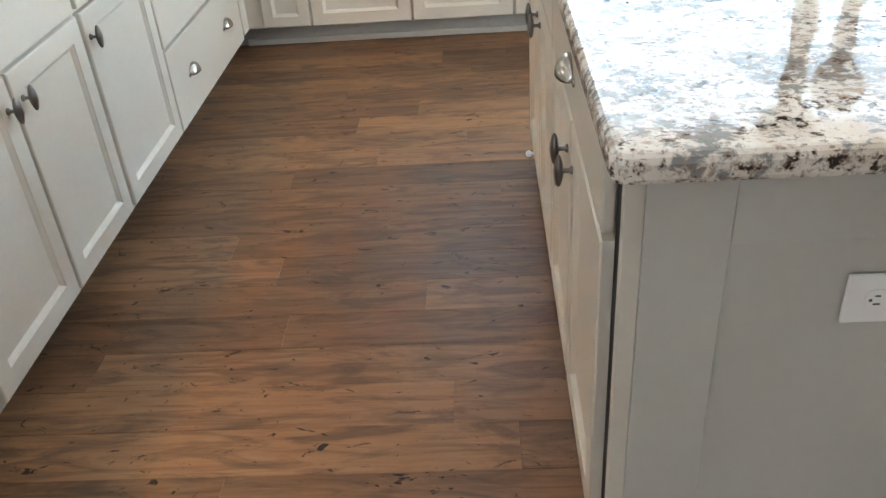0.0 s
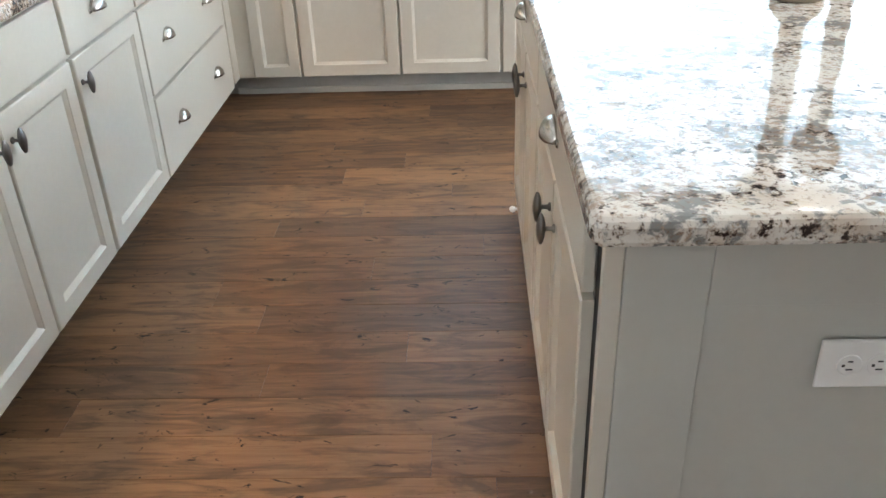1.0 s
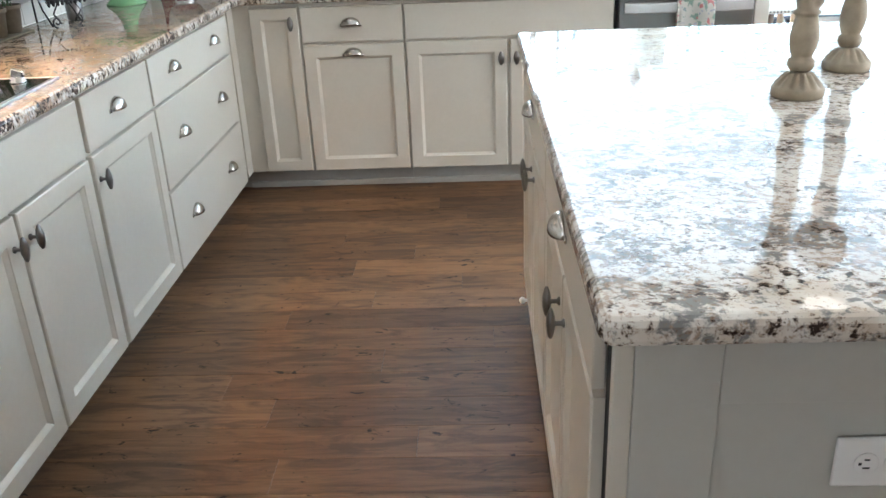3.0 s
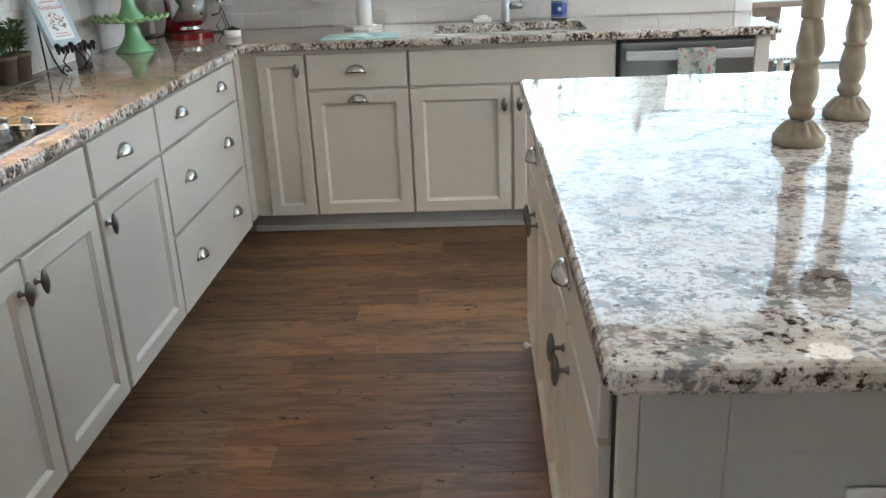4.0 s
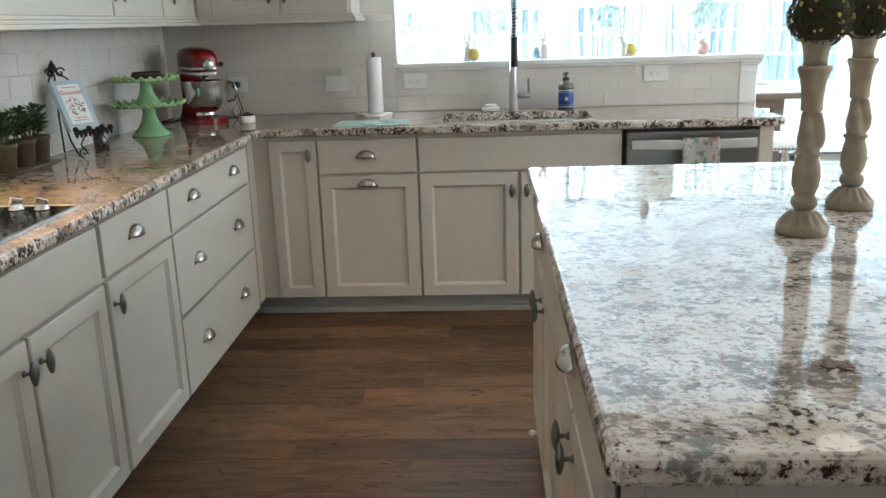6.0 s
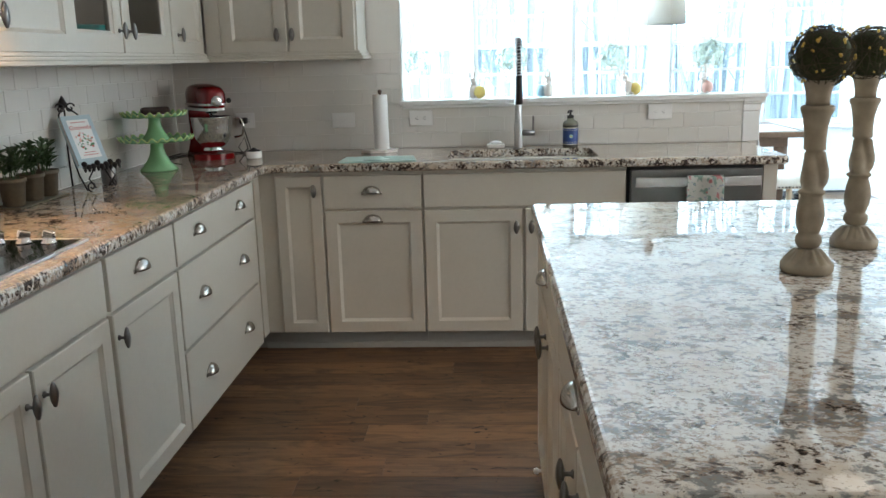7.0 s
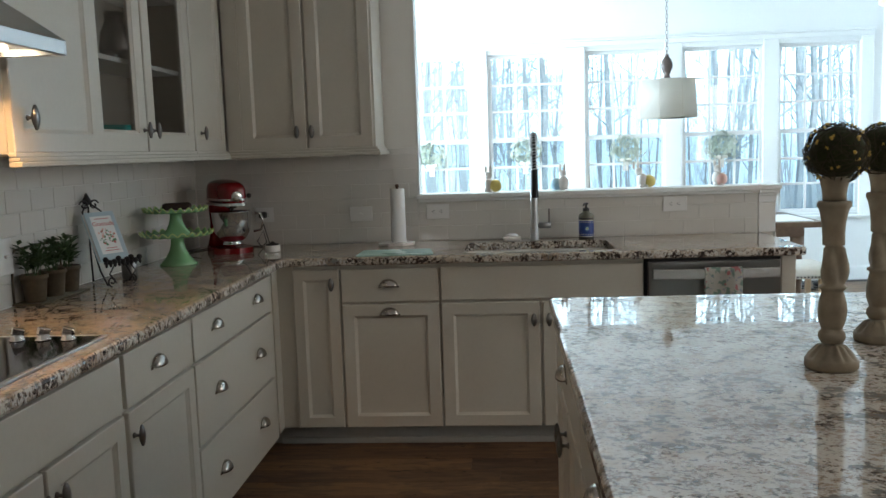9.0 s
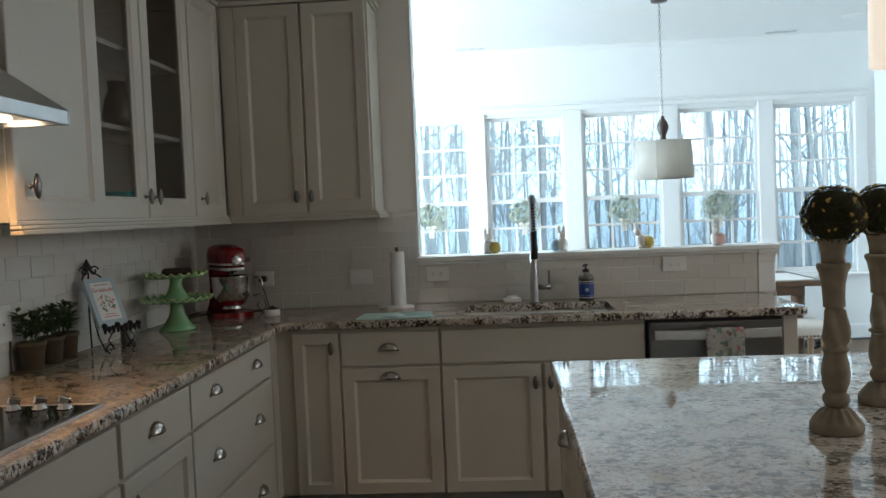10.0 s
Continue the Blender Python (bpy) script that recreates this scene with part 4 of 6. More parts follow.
# ---- range hood and cooktop ----
e = thing("range_hood", (-0.33, -2.03, 1.65), "stainless steel chimney range hood with a lit lamp", "range hood")
hy0, hy1, hx1 = -2.44, -1.684, -0.05
bm = bmesh.new()
for a, b, c_, d_ in ((-0.598, hx1, hy0, hy0 + 0.012), (-0.598, hx1, hy1 - 0.012, hy1), (hx1 - 0.012, hx1, hy0 + 0.012, hy1 - 0.012)):
    box(bm, a, b, c_, d_, 1.656, 1.692, 0.0015)
part("rim", bm, STEEL, e)
bm = bmesh.new()
lo = [bm.verts.new(p) for p in ((-0.598, hy0, 1.692), (hx1, hy0, 1.692), (hx1, hy1, 1.692), (-0.598, hy1, 1.692))]
hi = [bm.verts.new(p) for p in ((-0.598, -2.16, 1.93), (-0.34, -2.16, 1.93), (-0.34, -1.90, 1.93), (-0.598, -1.90, 1.93))]
for k in range(4):
    bm.faces.new((lo[k], lo[(k + 1) % 4], hi[(k + 1) % 4], hi[k]))
bm.faces.new(hi)
bm.faces.new(lo)
part("canopy", bm, STEEL, e)
part("chimney", boxed(-0.598, -0.345, -2.155, -1.905, 1.931, CE - 0.005, 0.002), STEEL, e)
part("filter_plate", boxed(-0.597, hx1 - 0.013, hy0 + 0.013, hy1 - 0.013, 1.674, 1.682), STEEL, e)
part("bulb", lathe(bmesh.new(), [(0.040, 1.6735), (0.040, 1.668), (0.022, 1.665)], -0.205, -1.765, 24), HOODGLOW, e, "lit warm bulb")

e = thing("cooktop", (-0.28, -2.03, 0.914), "black glass cooktop with a steel edge and chrome knobs", "cooktop")
part("glass", boxed(-0.545, -0.035, -2.43, -1.655, 0.9145, 0.921, 0.002), BLACKGLASS, e)
bm = bmesh.new()
for a, b, c_, d_ in ((-0.555, -0.545, -2.44, -1.645), (-0.035, -0.022, -2.44, -1.645), (-0.5445, -0.0355, -2.44, -2.4305), (-0.5445, -0.0355, -1.6545, -1.645)):
    box(bm, a, b, c_, d_, 0.9142, 0.9222, 0.0015)
part("edge_trim", bm, STEEL, e)
for x, y, a in ((-0.240, -1.705, 0.5), (-0.172, -1.700, 0.75), (-0.102, -1.702, 0.05)):
    k = part("knob", lathe(bmesh.new(), [(0.020, 0.921), (0.020, 0.925), (0.0165, 0.928), (0.016, 0.936), (0.015, 0.937)], x, y, 24), CHROME, e, "polished chrome knob", True)
    box_m = Matrix.Translation((x, y, 0.936)) @ Matrix.Rotation(a, 4, "Z") @ Matrix.Rotation(0.30, 4, "Y")
    part("grip", boxed(-0.0155, 0.0155, -0.0085, 0.0085, -0.002, 0.019, 0.003, 2, m=box_m), CHROME, k, "raised chrome grip")
for x, y, r in ((-0.42, -1.90, 0.08), (-0.42, -2.22, 0.095), (-0.16, -2.05, 0.07)):
    part("burner_ring", lathe(bmesh.new(), [(r, 0.9211), (r, 0.9214), (r - 0.002, 0.9214), (r - 0.002, 0.9211)], x, y, 40), KICK, e)

# ---- wall plates ----
outlet(0.293, 1.066, YW - 0.0105, "white toggle switch plate on the tiles", "switch")
outlet(0.700, 1.068, YW - 0.0105, "white duplex outlet on the tiles")
outlet(1.925, 1.075, YW - 0.0105, "white duplex outlet on the tiles")
o = outlet(-0.226, 1.075, YW - 0.0105, "white duplex outlet with a black plug", w=0.10)
part("plug", boxed(-0.250, -0.212, YW - 0.052, YW - 0.017, 1.060, 1.092, 0.006, 2), SLOT, o, "black plug")
outlet(-1.165, 1.085, 0.5890, "white outlet plate on the tiles", "switch", Matrix.Translation((0.0, 0, 0)) @ LEFT, w=0.078, h=0.121)

# ---- things on the cooktop run ----


def leaf_mesh(bm, at, direction, length, width, curl=0.2):
    d = Vector(direction).normalized()
    side = d.cross(Vector((0.2, 0.1, 1))).normalized() * width / 2
    up = side.cross(d).normalized()
    p = Vector(at)
    a, b, c_, e_ = p, p + d * length * 0.5 + side + up * curl * length * 0.3, p + d * length, p + d * length * 0.5 - side + up * curl * length * 0.3
    mid = p + d * length * 0.5
    va, vb, vc, ve, vm = (bm.verts.new(q) for q in (a, b, c_, e_, mid))
    bm.faces.new((va, vb, vm))
    bm.faces.new((vb, vc, vm))
    bm.faces.new((vc, ve, vm))
    bm.faces.new((ve, va, vm))


def herb_pot(x, y, seed):
    rng = random.Random(seed)
    e = thing("potted_plant", (x, y, 0.921), "small leafy green plant in an aged terracotta pot", "plant", "herb pots")
    part("pot", lathe(bmesh.new(), [(0.033, 0.9215), (0.0345, 0.923), (0.0425, 0.999), (0.0455, 1.000), (0.0465, 1.003), (0.0465, 1.012), (0.045, 1.014), (0.041, 1.013), (0.039, 1.000)], x, y, 28, wave=lambda a, i: (0.0004 * math.sin(7 * a + i), 0)), TERRA, e, smooth=True)
    part("soil", lathe(bmesh.new(), [(0.0385, 0.998), (0.0385, 1.004), (0.02, 1.007)], x, y, 16), CAKE, e)
    bm = bmesh.new()
    for s in range(15):
        a, t = rng.uniform(0, 6.28), rng.uniform(0.05, 1.0)
        base = Vector((x + rng.uniform(-0.022, 0.022), y + rng.uniform(-0.022, 0.022), 1.005))
        tip = base + Vector((math.cos(a) * 0.042 * t, math.sin(a) * 0.042 * t, rng.uniform(0.045, 0.115)))
        tube(bm, [base, base.lerp(tip, 0.5) + Vector((0, 0, 0.006)), tip], 0.0014, 4)
        for k in range(8):
            b = rng.uniform(0, 6.28)
            at = base.lerp(tip, 0.35 + 0.65 * k / 7)
            leaf_mesh(bm, at, (math.cos(b), math.sin(b), rng.uniform(0.1, 1.1)), rng.uniform(0.024, 0.044), rng.uniform(0.013, 0.022), rng.uniform(0.2, 0.7))
    part("foliage", bm, LEAF, e)


e = thing("plant_tray", (-0.545, -0.97, 0.914), "weathered wooden tray with an arched handle, under herb pots", "tray")
part("base", boxed(-0.596, -0.492, -1.138, -0.804, 0.9145, 0.921, 0.002), TRAYWOOD, e)
part("handle", tube(bmesh.new(), [(-0.591, -1.130, 0.921), (-0.591, -1.126, 1.078), (-0.591, -1.105, 1.098), (-0.591, -0.97, 1.105), (-0.591, -0.838, 1.098), (-0.591, -0.816, 1.078), (-0.591, -0.812, 0.921)], 0.004, 8), TRAYWOOD, e, smooth=True)
for y, sd in ((-1.082, 1), (-0.962, 2), (-0.860, 3)):
    herb_pot(-0.544, y, sd)

# easel with a small book
BK = Matrix.Translation((-0.442, -0.690, 1.010)) @ Matrix.Rotation(radians(62), 4, "Z") @ Matrix.Rotation(radians(-25), 4, "X")
e = thing("book", (-0.442, -0.690, 0.988), "small pale blue hardback book with a flower cover, leaning open-faced", "book")
cover = part("cover", boxed(-0.065, 0.065, -0.003, 0.0, 0, 0.200, 0.001, m=BK), COVER, e)
part("back_cover", boxed(-0.065, 0.065, 0.014, 0.017, 0, 0.200, 0.001, m=BK), COVER, e)
part("pages", boxed(-0.062, 0.0625, 0.0002, 0.0138, 0.003, 0.197, m=BK), PAPER, e)
part("cover_panel", boxed(-0.046, 0.046, -0.0034, -0.0029, 0.026, 0.182, m=BK), PAPER, cover, "cream middle of the cover")
font = bpy.data.curves.new("title", "FONT")
font.body, font.size, font.align_x, font.extrude = "Gratitude", 0.024, "CENTER", 0.0003
letters = bpy.data.objects.new("letters", font)
me = bpy.data.meshes.new_from_object(letters)
bpy.data.objects.remove(letters)
bm = bmesh.new()
bm.from_mesh(me)
bm.transform(BK @ Matrix.Translation((0.002, -0.0038, 0.142)) @ Matrix.Rotation(math.pi / 2, 4, "X"))
part("title", bm, REDINK, cover, "red lettered title")
bm = bmesh.new()
for a, b, z in ((-0.030, 0.032, 0.170), (-0.022, 0.026, 0.048), (-0.030, 0.033, 0.038)):
    box(bm, a, b, -0.0041, -0.0033, z, z + 0.0022, m=BK)
tagged(part("small_print", bm, REDINK, cover, "fine print bars"), kind="stuff")
frng = random.Random(4)
for material, count, label in ((GREENINK, 26, "green leaves print"), (PINK, 16, "pink flowers print"), (REDINK, 10, "red flowers print")):
    bm = bmesh.new()
    for _ in range(count):
        a, r = frng.uniform(0, 6.28), 0.038 * math.sqrt(frng.random())
        w = frng.uniform(0.002, 0.0055)
        cxx, czz = r * math.cos(a) * 1.0, 0.095 + r * math.sin(a) * 0.9
        lathe(bm, [(w, 0.0), (w, 0.0006)], 0, 0, 6, BK @ Matrix.Translation((cxx, -0.0034, czz)) @ Matrix.Rotation(math.pi / 2, 4, "X"))
    tagged(part("flower_print", bm, material, cover, label), kind="stuff")

e = thing("book_easel", (-0.442, -0.690, 0.914), "black wrought iron book easel with scrolls", "easel")
EZ = Matrix.Translation((-0.442, -0.690, 0.914)) @ Matrix.Rotation(radians(62), 4, "Z")


def ez(*pts):
    return [EZ @ Vector(p) for p in pts]


def scroll(cx, cz, r0, turns, start, y=0.0, sign=1):
    return [EZ @ Vector((cx + sign * r * math.cos(a), y, cz + r * math.sin(a))) for r, a in ((r0 * (1 - 0.75 * k / 22), start + turns * 6.283 * k / 22) for k in range(23))]


bm = bmesh.new()
for s in (-1, 1):
    tube(bm, ez((s * 0.062, -0.03, 0.006), (s * 0.060, 0.012, 0.06), (s * 0.050, 0.052, 0.13), (s * 0.040, 0.122, 0.28), (0.0, 0.146, 0.318)), 0.0035, 6)
part("upright", bm, BLACK, e, smooth=True)
for s in (-1, 1):
    part("scroll", tube(bmesh.new(), scroll(s * 0.045, 0.020, 0.020, 1.2, -1.5, -0.035, s), 0.003, 6), BLACK, e, smooth=True)
    part("scroll", tube(bmesh.new(), ez((s * 0.028, -0.035, 0.012), (s * 0.058, -0.04, 0.050), (s * 0.040, -0.04, 0.075), (s * 0.030, -0.04, 0.094)), 0.003, 6), BLACK, e, smooth=True)
    part("scroll", tube(bmesh.new(), scroll(s * 0.022, 0.304, 0.021, 1.1, 0.3, 0.135, s), 0.0034, 6), BLACK, e, smooth=True)
for i in range(9):
    t = -0.075 + 0.15 * i / 8
    bm = ball(bmesh.new(), EZ @ Vector((t, -0.045, 0.098 + 0.008 * math.cos(i * 2.2))), 0.012, 1, 0.6, 0.9, 8, 6)
    ball(bm, EZ @ Vector((t, -0.048, 0.086)), 0.008, 0.8, 0.6, 1.4, 8, 6)
    part("ledge_leaf", bm, BLACK, e, "cast leaf of the ledge", True)
part("ledge", tube(bmesh.new(), ez((-0.078, -0.04, 0.092), (0.078, -0.04, 0.092)), 0.004, 6), BLACK, e)
bm = lathe(bmesh.new(), [(0.004, 0.302), (0.014, 0.310), (0.018, 0.320), (0.010, 0.336), (0.002, 0.352)], 0, 0.148, 10, EZ)
part("finial", bm, BLACK, e, smooth=True)
tube_b = tube(bmesh.new(), ez((0, 0.140, 0.30), (0, 0.148, 0.15), (0, 0.145, 0.004)), 0.0035, 6)
part("back_leg", tube_b, BLACK, e, smooth=True)
tagged(part("glass_jar", lathe(bmesh.new(), [(0.028, 0.9145), (0.031, 0.92), (0.031, 0.985), (0.026, 0.99), (0.026, 1.0), (0.0, 1.0)], -0.455, -0.545, 20), PEWTER, None, smooth=True), "small grey jar behind the easel", "jar")

# tiered cake stand
CSX, CSY = -0.418, -0.125
e = thing("cake_stand", (CSX, CSY, 0.914), "two-tier jade green glass cake stand with ruffled rims", "cake stand")
part("foot", lathe(bmesh.new(), [(0.080, 0.9145), (0.081, 0.920), (0.066, 0.934), (0.048, 0.955), (0.036, 0.98), (0.029, 1.01), (0.027, 1.04)], CSX, CSY, 40, wave=lambda a, i: (0.0016 * math.cos(20 * a) if i < 4 else 0, 0)), JADE, e, smooth=True)


def plate(z, r):
    def ruffle(a, i):
        k = (0, 0, 0.35, 1, 1, 0.3, 0, 0)[i]
        return (0.004 * k * math.cos(24 * a), 0.008 * k * math.cos(24 * a))
    return lathe(bmesh.new(), [(0.02, z), (r * 0.75, z + 0.001), (r * 0.93, z + 0.004), (r, z + 0.013), (r - 0.003, z + 0.017), (r * 0.92, z + 0.009), (r * 0.75, z + 0.006), (0.02, z + 0.006)], CSX, CSY, 120, wave=ruffle)


def rim(z, r):
    pts = [(CSX + (r + 0.0035 * math.cos(24 * a)) * math.cos(a), CSY + (r + 0.0035 * math.cos(24 * a)) * math.sin(a), z + 0.0165 + 0.008 * math.cos(24 * a)) for a in (2 * math.pi * k / 192 for k in range(193))]
    return tube(bmesh.new(), pts, 0.0032, 6)


lower = part("lower_plate", plate(1.041, 0.158), JADE, e, smooth=True)
part("rim", rim(1.041, 0.157), LIME, lower, "paler yellow-green crimped rim", True)
part("stem", lathe(bmesh.new(), [(0.062, 1.0475), (0.058, 1.058), (0.042, 1.078), (0.031, 1.10), (0.026, 1.125), (0.025, 1.148)], CSX, CSY, 32), JADE, e, smooth=True)
top_plate = part("upper_plate", plate(1.148, 0.138), JADE, e, smooth=True)
part("rim", rim(1.148, 0.137), LIME, top_plate, "paler yellow-green crimped rim", True)
tagged(part("doily", lathe(bmesh.new(), [(0.09, 1.1545), (0.095, 1.157), (0.02, 1.159)], CSX, CSY, 40, wave=lambda a, i: (0.004 * math.cos(16 * a), 0)), PAPER, None), "white paper doily with dark print", "doily")
bm = bmesh.new()
box(bm, -0.062, 0.062, -0.030, 0.030, 1.160, 1.192, 0.014, 4, m=Matrix.Translation((CSX + 0.012, CSY - 0.01, 0)) @ Matrix.Rotation(0.5, 4, "Z"))
tagged(part("chocolate_cake", bm, CAKE, None, smooth=True), "dark chocolate loaf cake on the upper tier", "cake")
bm = bmesh.new()
for k in range(26):
    a = 2 * math.pi * k / 26
    box(bm, -0.004, 0.004, -0.003, 0.003, 1.1575, 1.1590, m=Matrix.Translation((CSX, CSY, 0)) @ Matrix.Rotation(a, 4, "Z") @ Matrix.Translation((0.084 - 0.010 * (k % 2), 0, 0)))
tagged(part("doily_print", bm, SLOT, bpy.data.objects["doily"], "dark print of the doily"), kind="stuff")

# stand mixer
MX = Matrix.Translation((-0.338, 0.352, 0.9145)) @ Matrix.Rotation(radians(-54), 4, "Z") @ Matrix.Scale(1.03, 4)
e = thing("stand_mixer", (-0.345, 0.350, 0.914), "red enamel stand mixer with a polished steel bowl", "stand mixer")
base = rounded([(-0.165, -0.070), (-0.04, -0.078), (0.04, -0.104), (0.125, -0.080), (0.155, 0.0), (0.125, 0.080), (0.04, 0.104), (-0.04, 0.078), (-0.165, 0.070)], 0.035)
bm = prism(bmesh.new(), base, 0.0, 0.026)
bmesh.ops.bevel(bm, geom=[q for q in bm.edges if all(v.co.z > 0.03 for v in q.verts)], offset=0.012, segments=3, affect="EDGES", profile=0.5)
bm.transform(MX)
part("base", bm, RED, e, smooth=False)
bm = bmesh.new()
rings = []
for z, x0, x1, w in ((0.02, -0.175, -0.04, 0.075), (0.07, -0.172, -0.075, 0.058), (0.14, -0.17, -0.085, 0.052), (0.20, -0.175, -0.07, 0.056), (0.225, -0.18, -0.05, 0.058)):
    rings.append([bm.verts.new((((x0 + x1) / 2 + (x1 - x0) / 2 * math.cos(a)), w * math.sin(a), z)) for a in (2 * math.pi * k / 24 for k in range(24))])
for a, b in zip(rings, rings[1:]):
    for k in range(24):
        bm.faces.new((a[k], a[(k + 1) % 24], b[(k + 1) % 24], b[k]))
bm.faces.new(rings[0]), bm.faces.new(rings[-1])
bm.transform(MX)
part("column", bm, RED, e, smooth=True)
bm = bmesh.new()
rings = []
def blunt(v):
    return math.copysign(abs(v) ** 0.62, v)


for x, w, h, zc in ((-0.162, 0.030, 0.036, 0.278), (-0.158, 0.046, 0.052, 0.280), (-0.140, 0.058, 0.064, 0.281), (-0.08, 0.064, 0.069, 0.282), (0.02, 0.064, 0.068, 0.281), (0.09, 0.060, 0.063, 0.279), (0.128, 0.052, 0.056, 0.277), (0.144, 0.042, 0.046, 0.275), (0.148, 0.032, 0.036, 0.274)):
    rings.append([bm.verts.new((x, w * blunt(math.cos(a)), zc + h * blunt(math.sin(a)) * (0.80 if math.sin(a) < 0 else 1))) for a in (2 * math.pi * k / 28 for k in range(28))])
for a, b in zip(rings, rings[1:]):
    for k in range(28):
        bm.faces.new((a[k], a[(k + 1) % 28], b[(k + 1) % 28], b[k]))
bm.faces.new(rings[0]), bm.faces.new(rings[-1])
bm.transform(MX)
head = part("head", bm, RED, e, smooth=True)
band = rounded([(-0.150, -0.0655), (0.095, -0.0655), (0.149, -0.044), (0.149, 0.044), (0.095, 0.0655), (-0.150, 0.0655)], 0.02)
for z0, z1 in ((0.252, 0.262), (0.229, 0.241)):
    bm = prism(bmesh.new(), band, z0, z1)
    bm.transform(MX)
    part("trim_band", bm, CHROME, head, "polished steel band")
part("hub_cap", lathe(bmesh.new(), [(0.026, -0.002), (0.026, 0.012), (0.02, 0.016), (0.008, 0.016)], 0, 0, 20, MX @ Matrix.Translation((0.142, 0, 0.272)) @ Matrix.Rotation(math.pi / 2, 4, "Y")), CHROME, head, "polished steel hub cap", True)
part("hub_knob", ball(bmesh.new(), MX @ Vector((0.115, 0.07, 0.272)), 0.013), SLOT, head, smooth=True)
part("beater_shaft", lathe(bmesh.new(), [(0.03, 0.235), (0.026, 0.215), (0.010, 0.212), (0.008, 0.14)], 0.06, 0, 16, MX), CHROME, e, smooth=True)
bowl = part("bowl", lathe(bmesh.new(), [(0.048, 0.034), (0.05, 0.046), (0.040, 0.052), (0.062, 0.066), (0.084, 0.10), (0.092, 0.15), (0.096, 0.196), (0.099, 0.199), (0.094, 0.198), (0.088, 0.15), (0.08, 0.10), (0.03, 0.062)], 0.055, 0, 36, MX), CHROME, e, "polished steel bowl", True)
part("bowl_handle", tube(bmesh.new(), [MX @ Vector(p) for p in ((0.100, 0.100, 0.188), (0.118, 0.122, 0.185), (0.128, 0.130, 0.15), (0.120, 0.122, 0.105), (0.098, 0.092, 0.098))], 0.006, 8), CHROME, bowl, smooth=True)
e = thing("power_cord", (-0.2, 0.45, 0.914), "thin black appliance cord", "cord")
part("cable", tube(bmesh.new(), [(-0.232, 0.580, 1.076), (-0.225, 0.55, 1.06), (-0.19, 0.50, 0.99), (-0.165, 0.47, 0.93), (-0.20, 0.45, 0.918), (-0.23, 0.47, 0.95), (-0.205, 0.50, 1.0), (-0.19, 0.50, 0.94), (-0.22, 0.52, 0.918), (-0.35, 0.53, 0.918), (-0.50, 0.45, 0.918), (-0.54, 0.33, 0.918), (-0.52, 0.27, 0.93), (-0.47, 0.30, 0.94)], 0.0032, 6), SLOT, e, smooth=True)
e = thing("salt_jar", (-0.10, 0.285, 0.914), "small white ceramic jar with a dark lid", "jar")
part("body", lathe(bmesh.new(), [(0.036, 0.9145), (0.038, 0.918), (0.038, 0.946), (0.034, 0.948)], -0.100, 0.285, 24), CERAMIC, e, smooth=True)
part("lid", lathe(bmesh.new(), [(0.034, 0.9485), (0.033, 0.953), (0.018, 0.956), (0.006, 0.964), (0.003, 0.966)], -0.100, 0.285, 24), SLOT, e, smooth=True)

# ---- things on the sink run ----
e = thing("paper_towel_holder", (0.51, 0.44, 0.914), "white paper towel roll on a marble stand", "paper towel")
oct_ = [(0.500 + 0.098 * math.cos(a), 0.445 + 0.075 * math.sin(a)) for a in (math.pi / 8 + k * math.pi / 4 for k in range(8))]
bm = prism(bmesh.new(), oct_, 0.9145, 0.930)
bmesh.ops.bevel(bm, geom=bm.edges[:], offset=0.002, segments=2, affect="EDGES", profile=0.5)
part("base", bm, CERAMIC, e, "white marble base")
part("roll", lathe(bmesh.new(), [(0.038, 0.9305), (0.0385, 0.932), (0.037, 1.05), (0.0368, 1.198), (0.035, 1.2), (0.010, 1.1995)], 0.511, 0.445, 32), PAPER, e, "slim white paper roll", True)
part("rod", lathe(bmesh.new(), [(0.006, 1.199), (0.006, 1.206), (0.010, 1.209), (0.010, 1.220), (0.005, 1.224)], 0.511, 0.445, 12), WOOD, e, "brown wooden tip", True)
bm = prism(bmesh.new(), rounded([(0.365, -0.005), (0.722, 0.010), (0.690, 0.215), (0.372, 0.205)], 0.012), 0.9148, 0.920)
tagged(part("cutting_board", bm, TEALGLASS, None), "frosted teal glass cutting board lying on the worktop", "cutting board")

FX, FY = 1.200, 0.510
e = thing("kitchen_faucet", (FX, FY, 0.914), "tall stainless spring-neck kitchen faucet", "faucet")
part("column", lathe(bmesh.new(), [(0.027, 0.9145), (0.027, 0.918), (0.0225, 0.922), (0.0225, 1.032), (0.0185, 1.036), (0.0185, 1.10), (0.0175, 1.104), (0.0175, 1.165), (0.0125, 1.168), (0.0125, 1.19)], FX, FY, 24), STEEL, e, smooth=True)
path = [Vector((FX, FY, 1.16)), Vector((FX, FY, 1.34))] + [Vector((FX, FY - 0.075 + 0.075 * math.cos(a), 1.365 + 0.078 * math.sin(a))) for a in (math.pi * k / 12 for k in range(1, 12))] + [Vector((FX, FY - 0.15, 1.35)), Vector((FX, FY - 0.15, 1.27))]
part("hose", tube(bmesh.new(), path, 0.0080, 10), SLOT, e, "dark hose inside the spring", True)
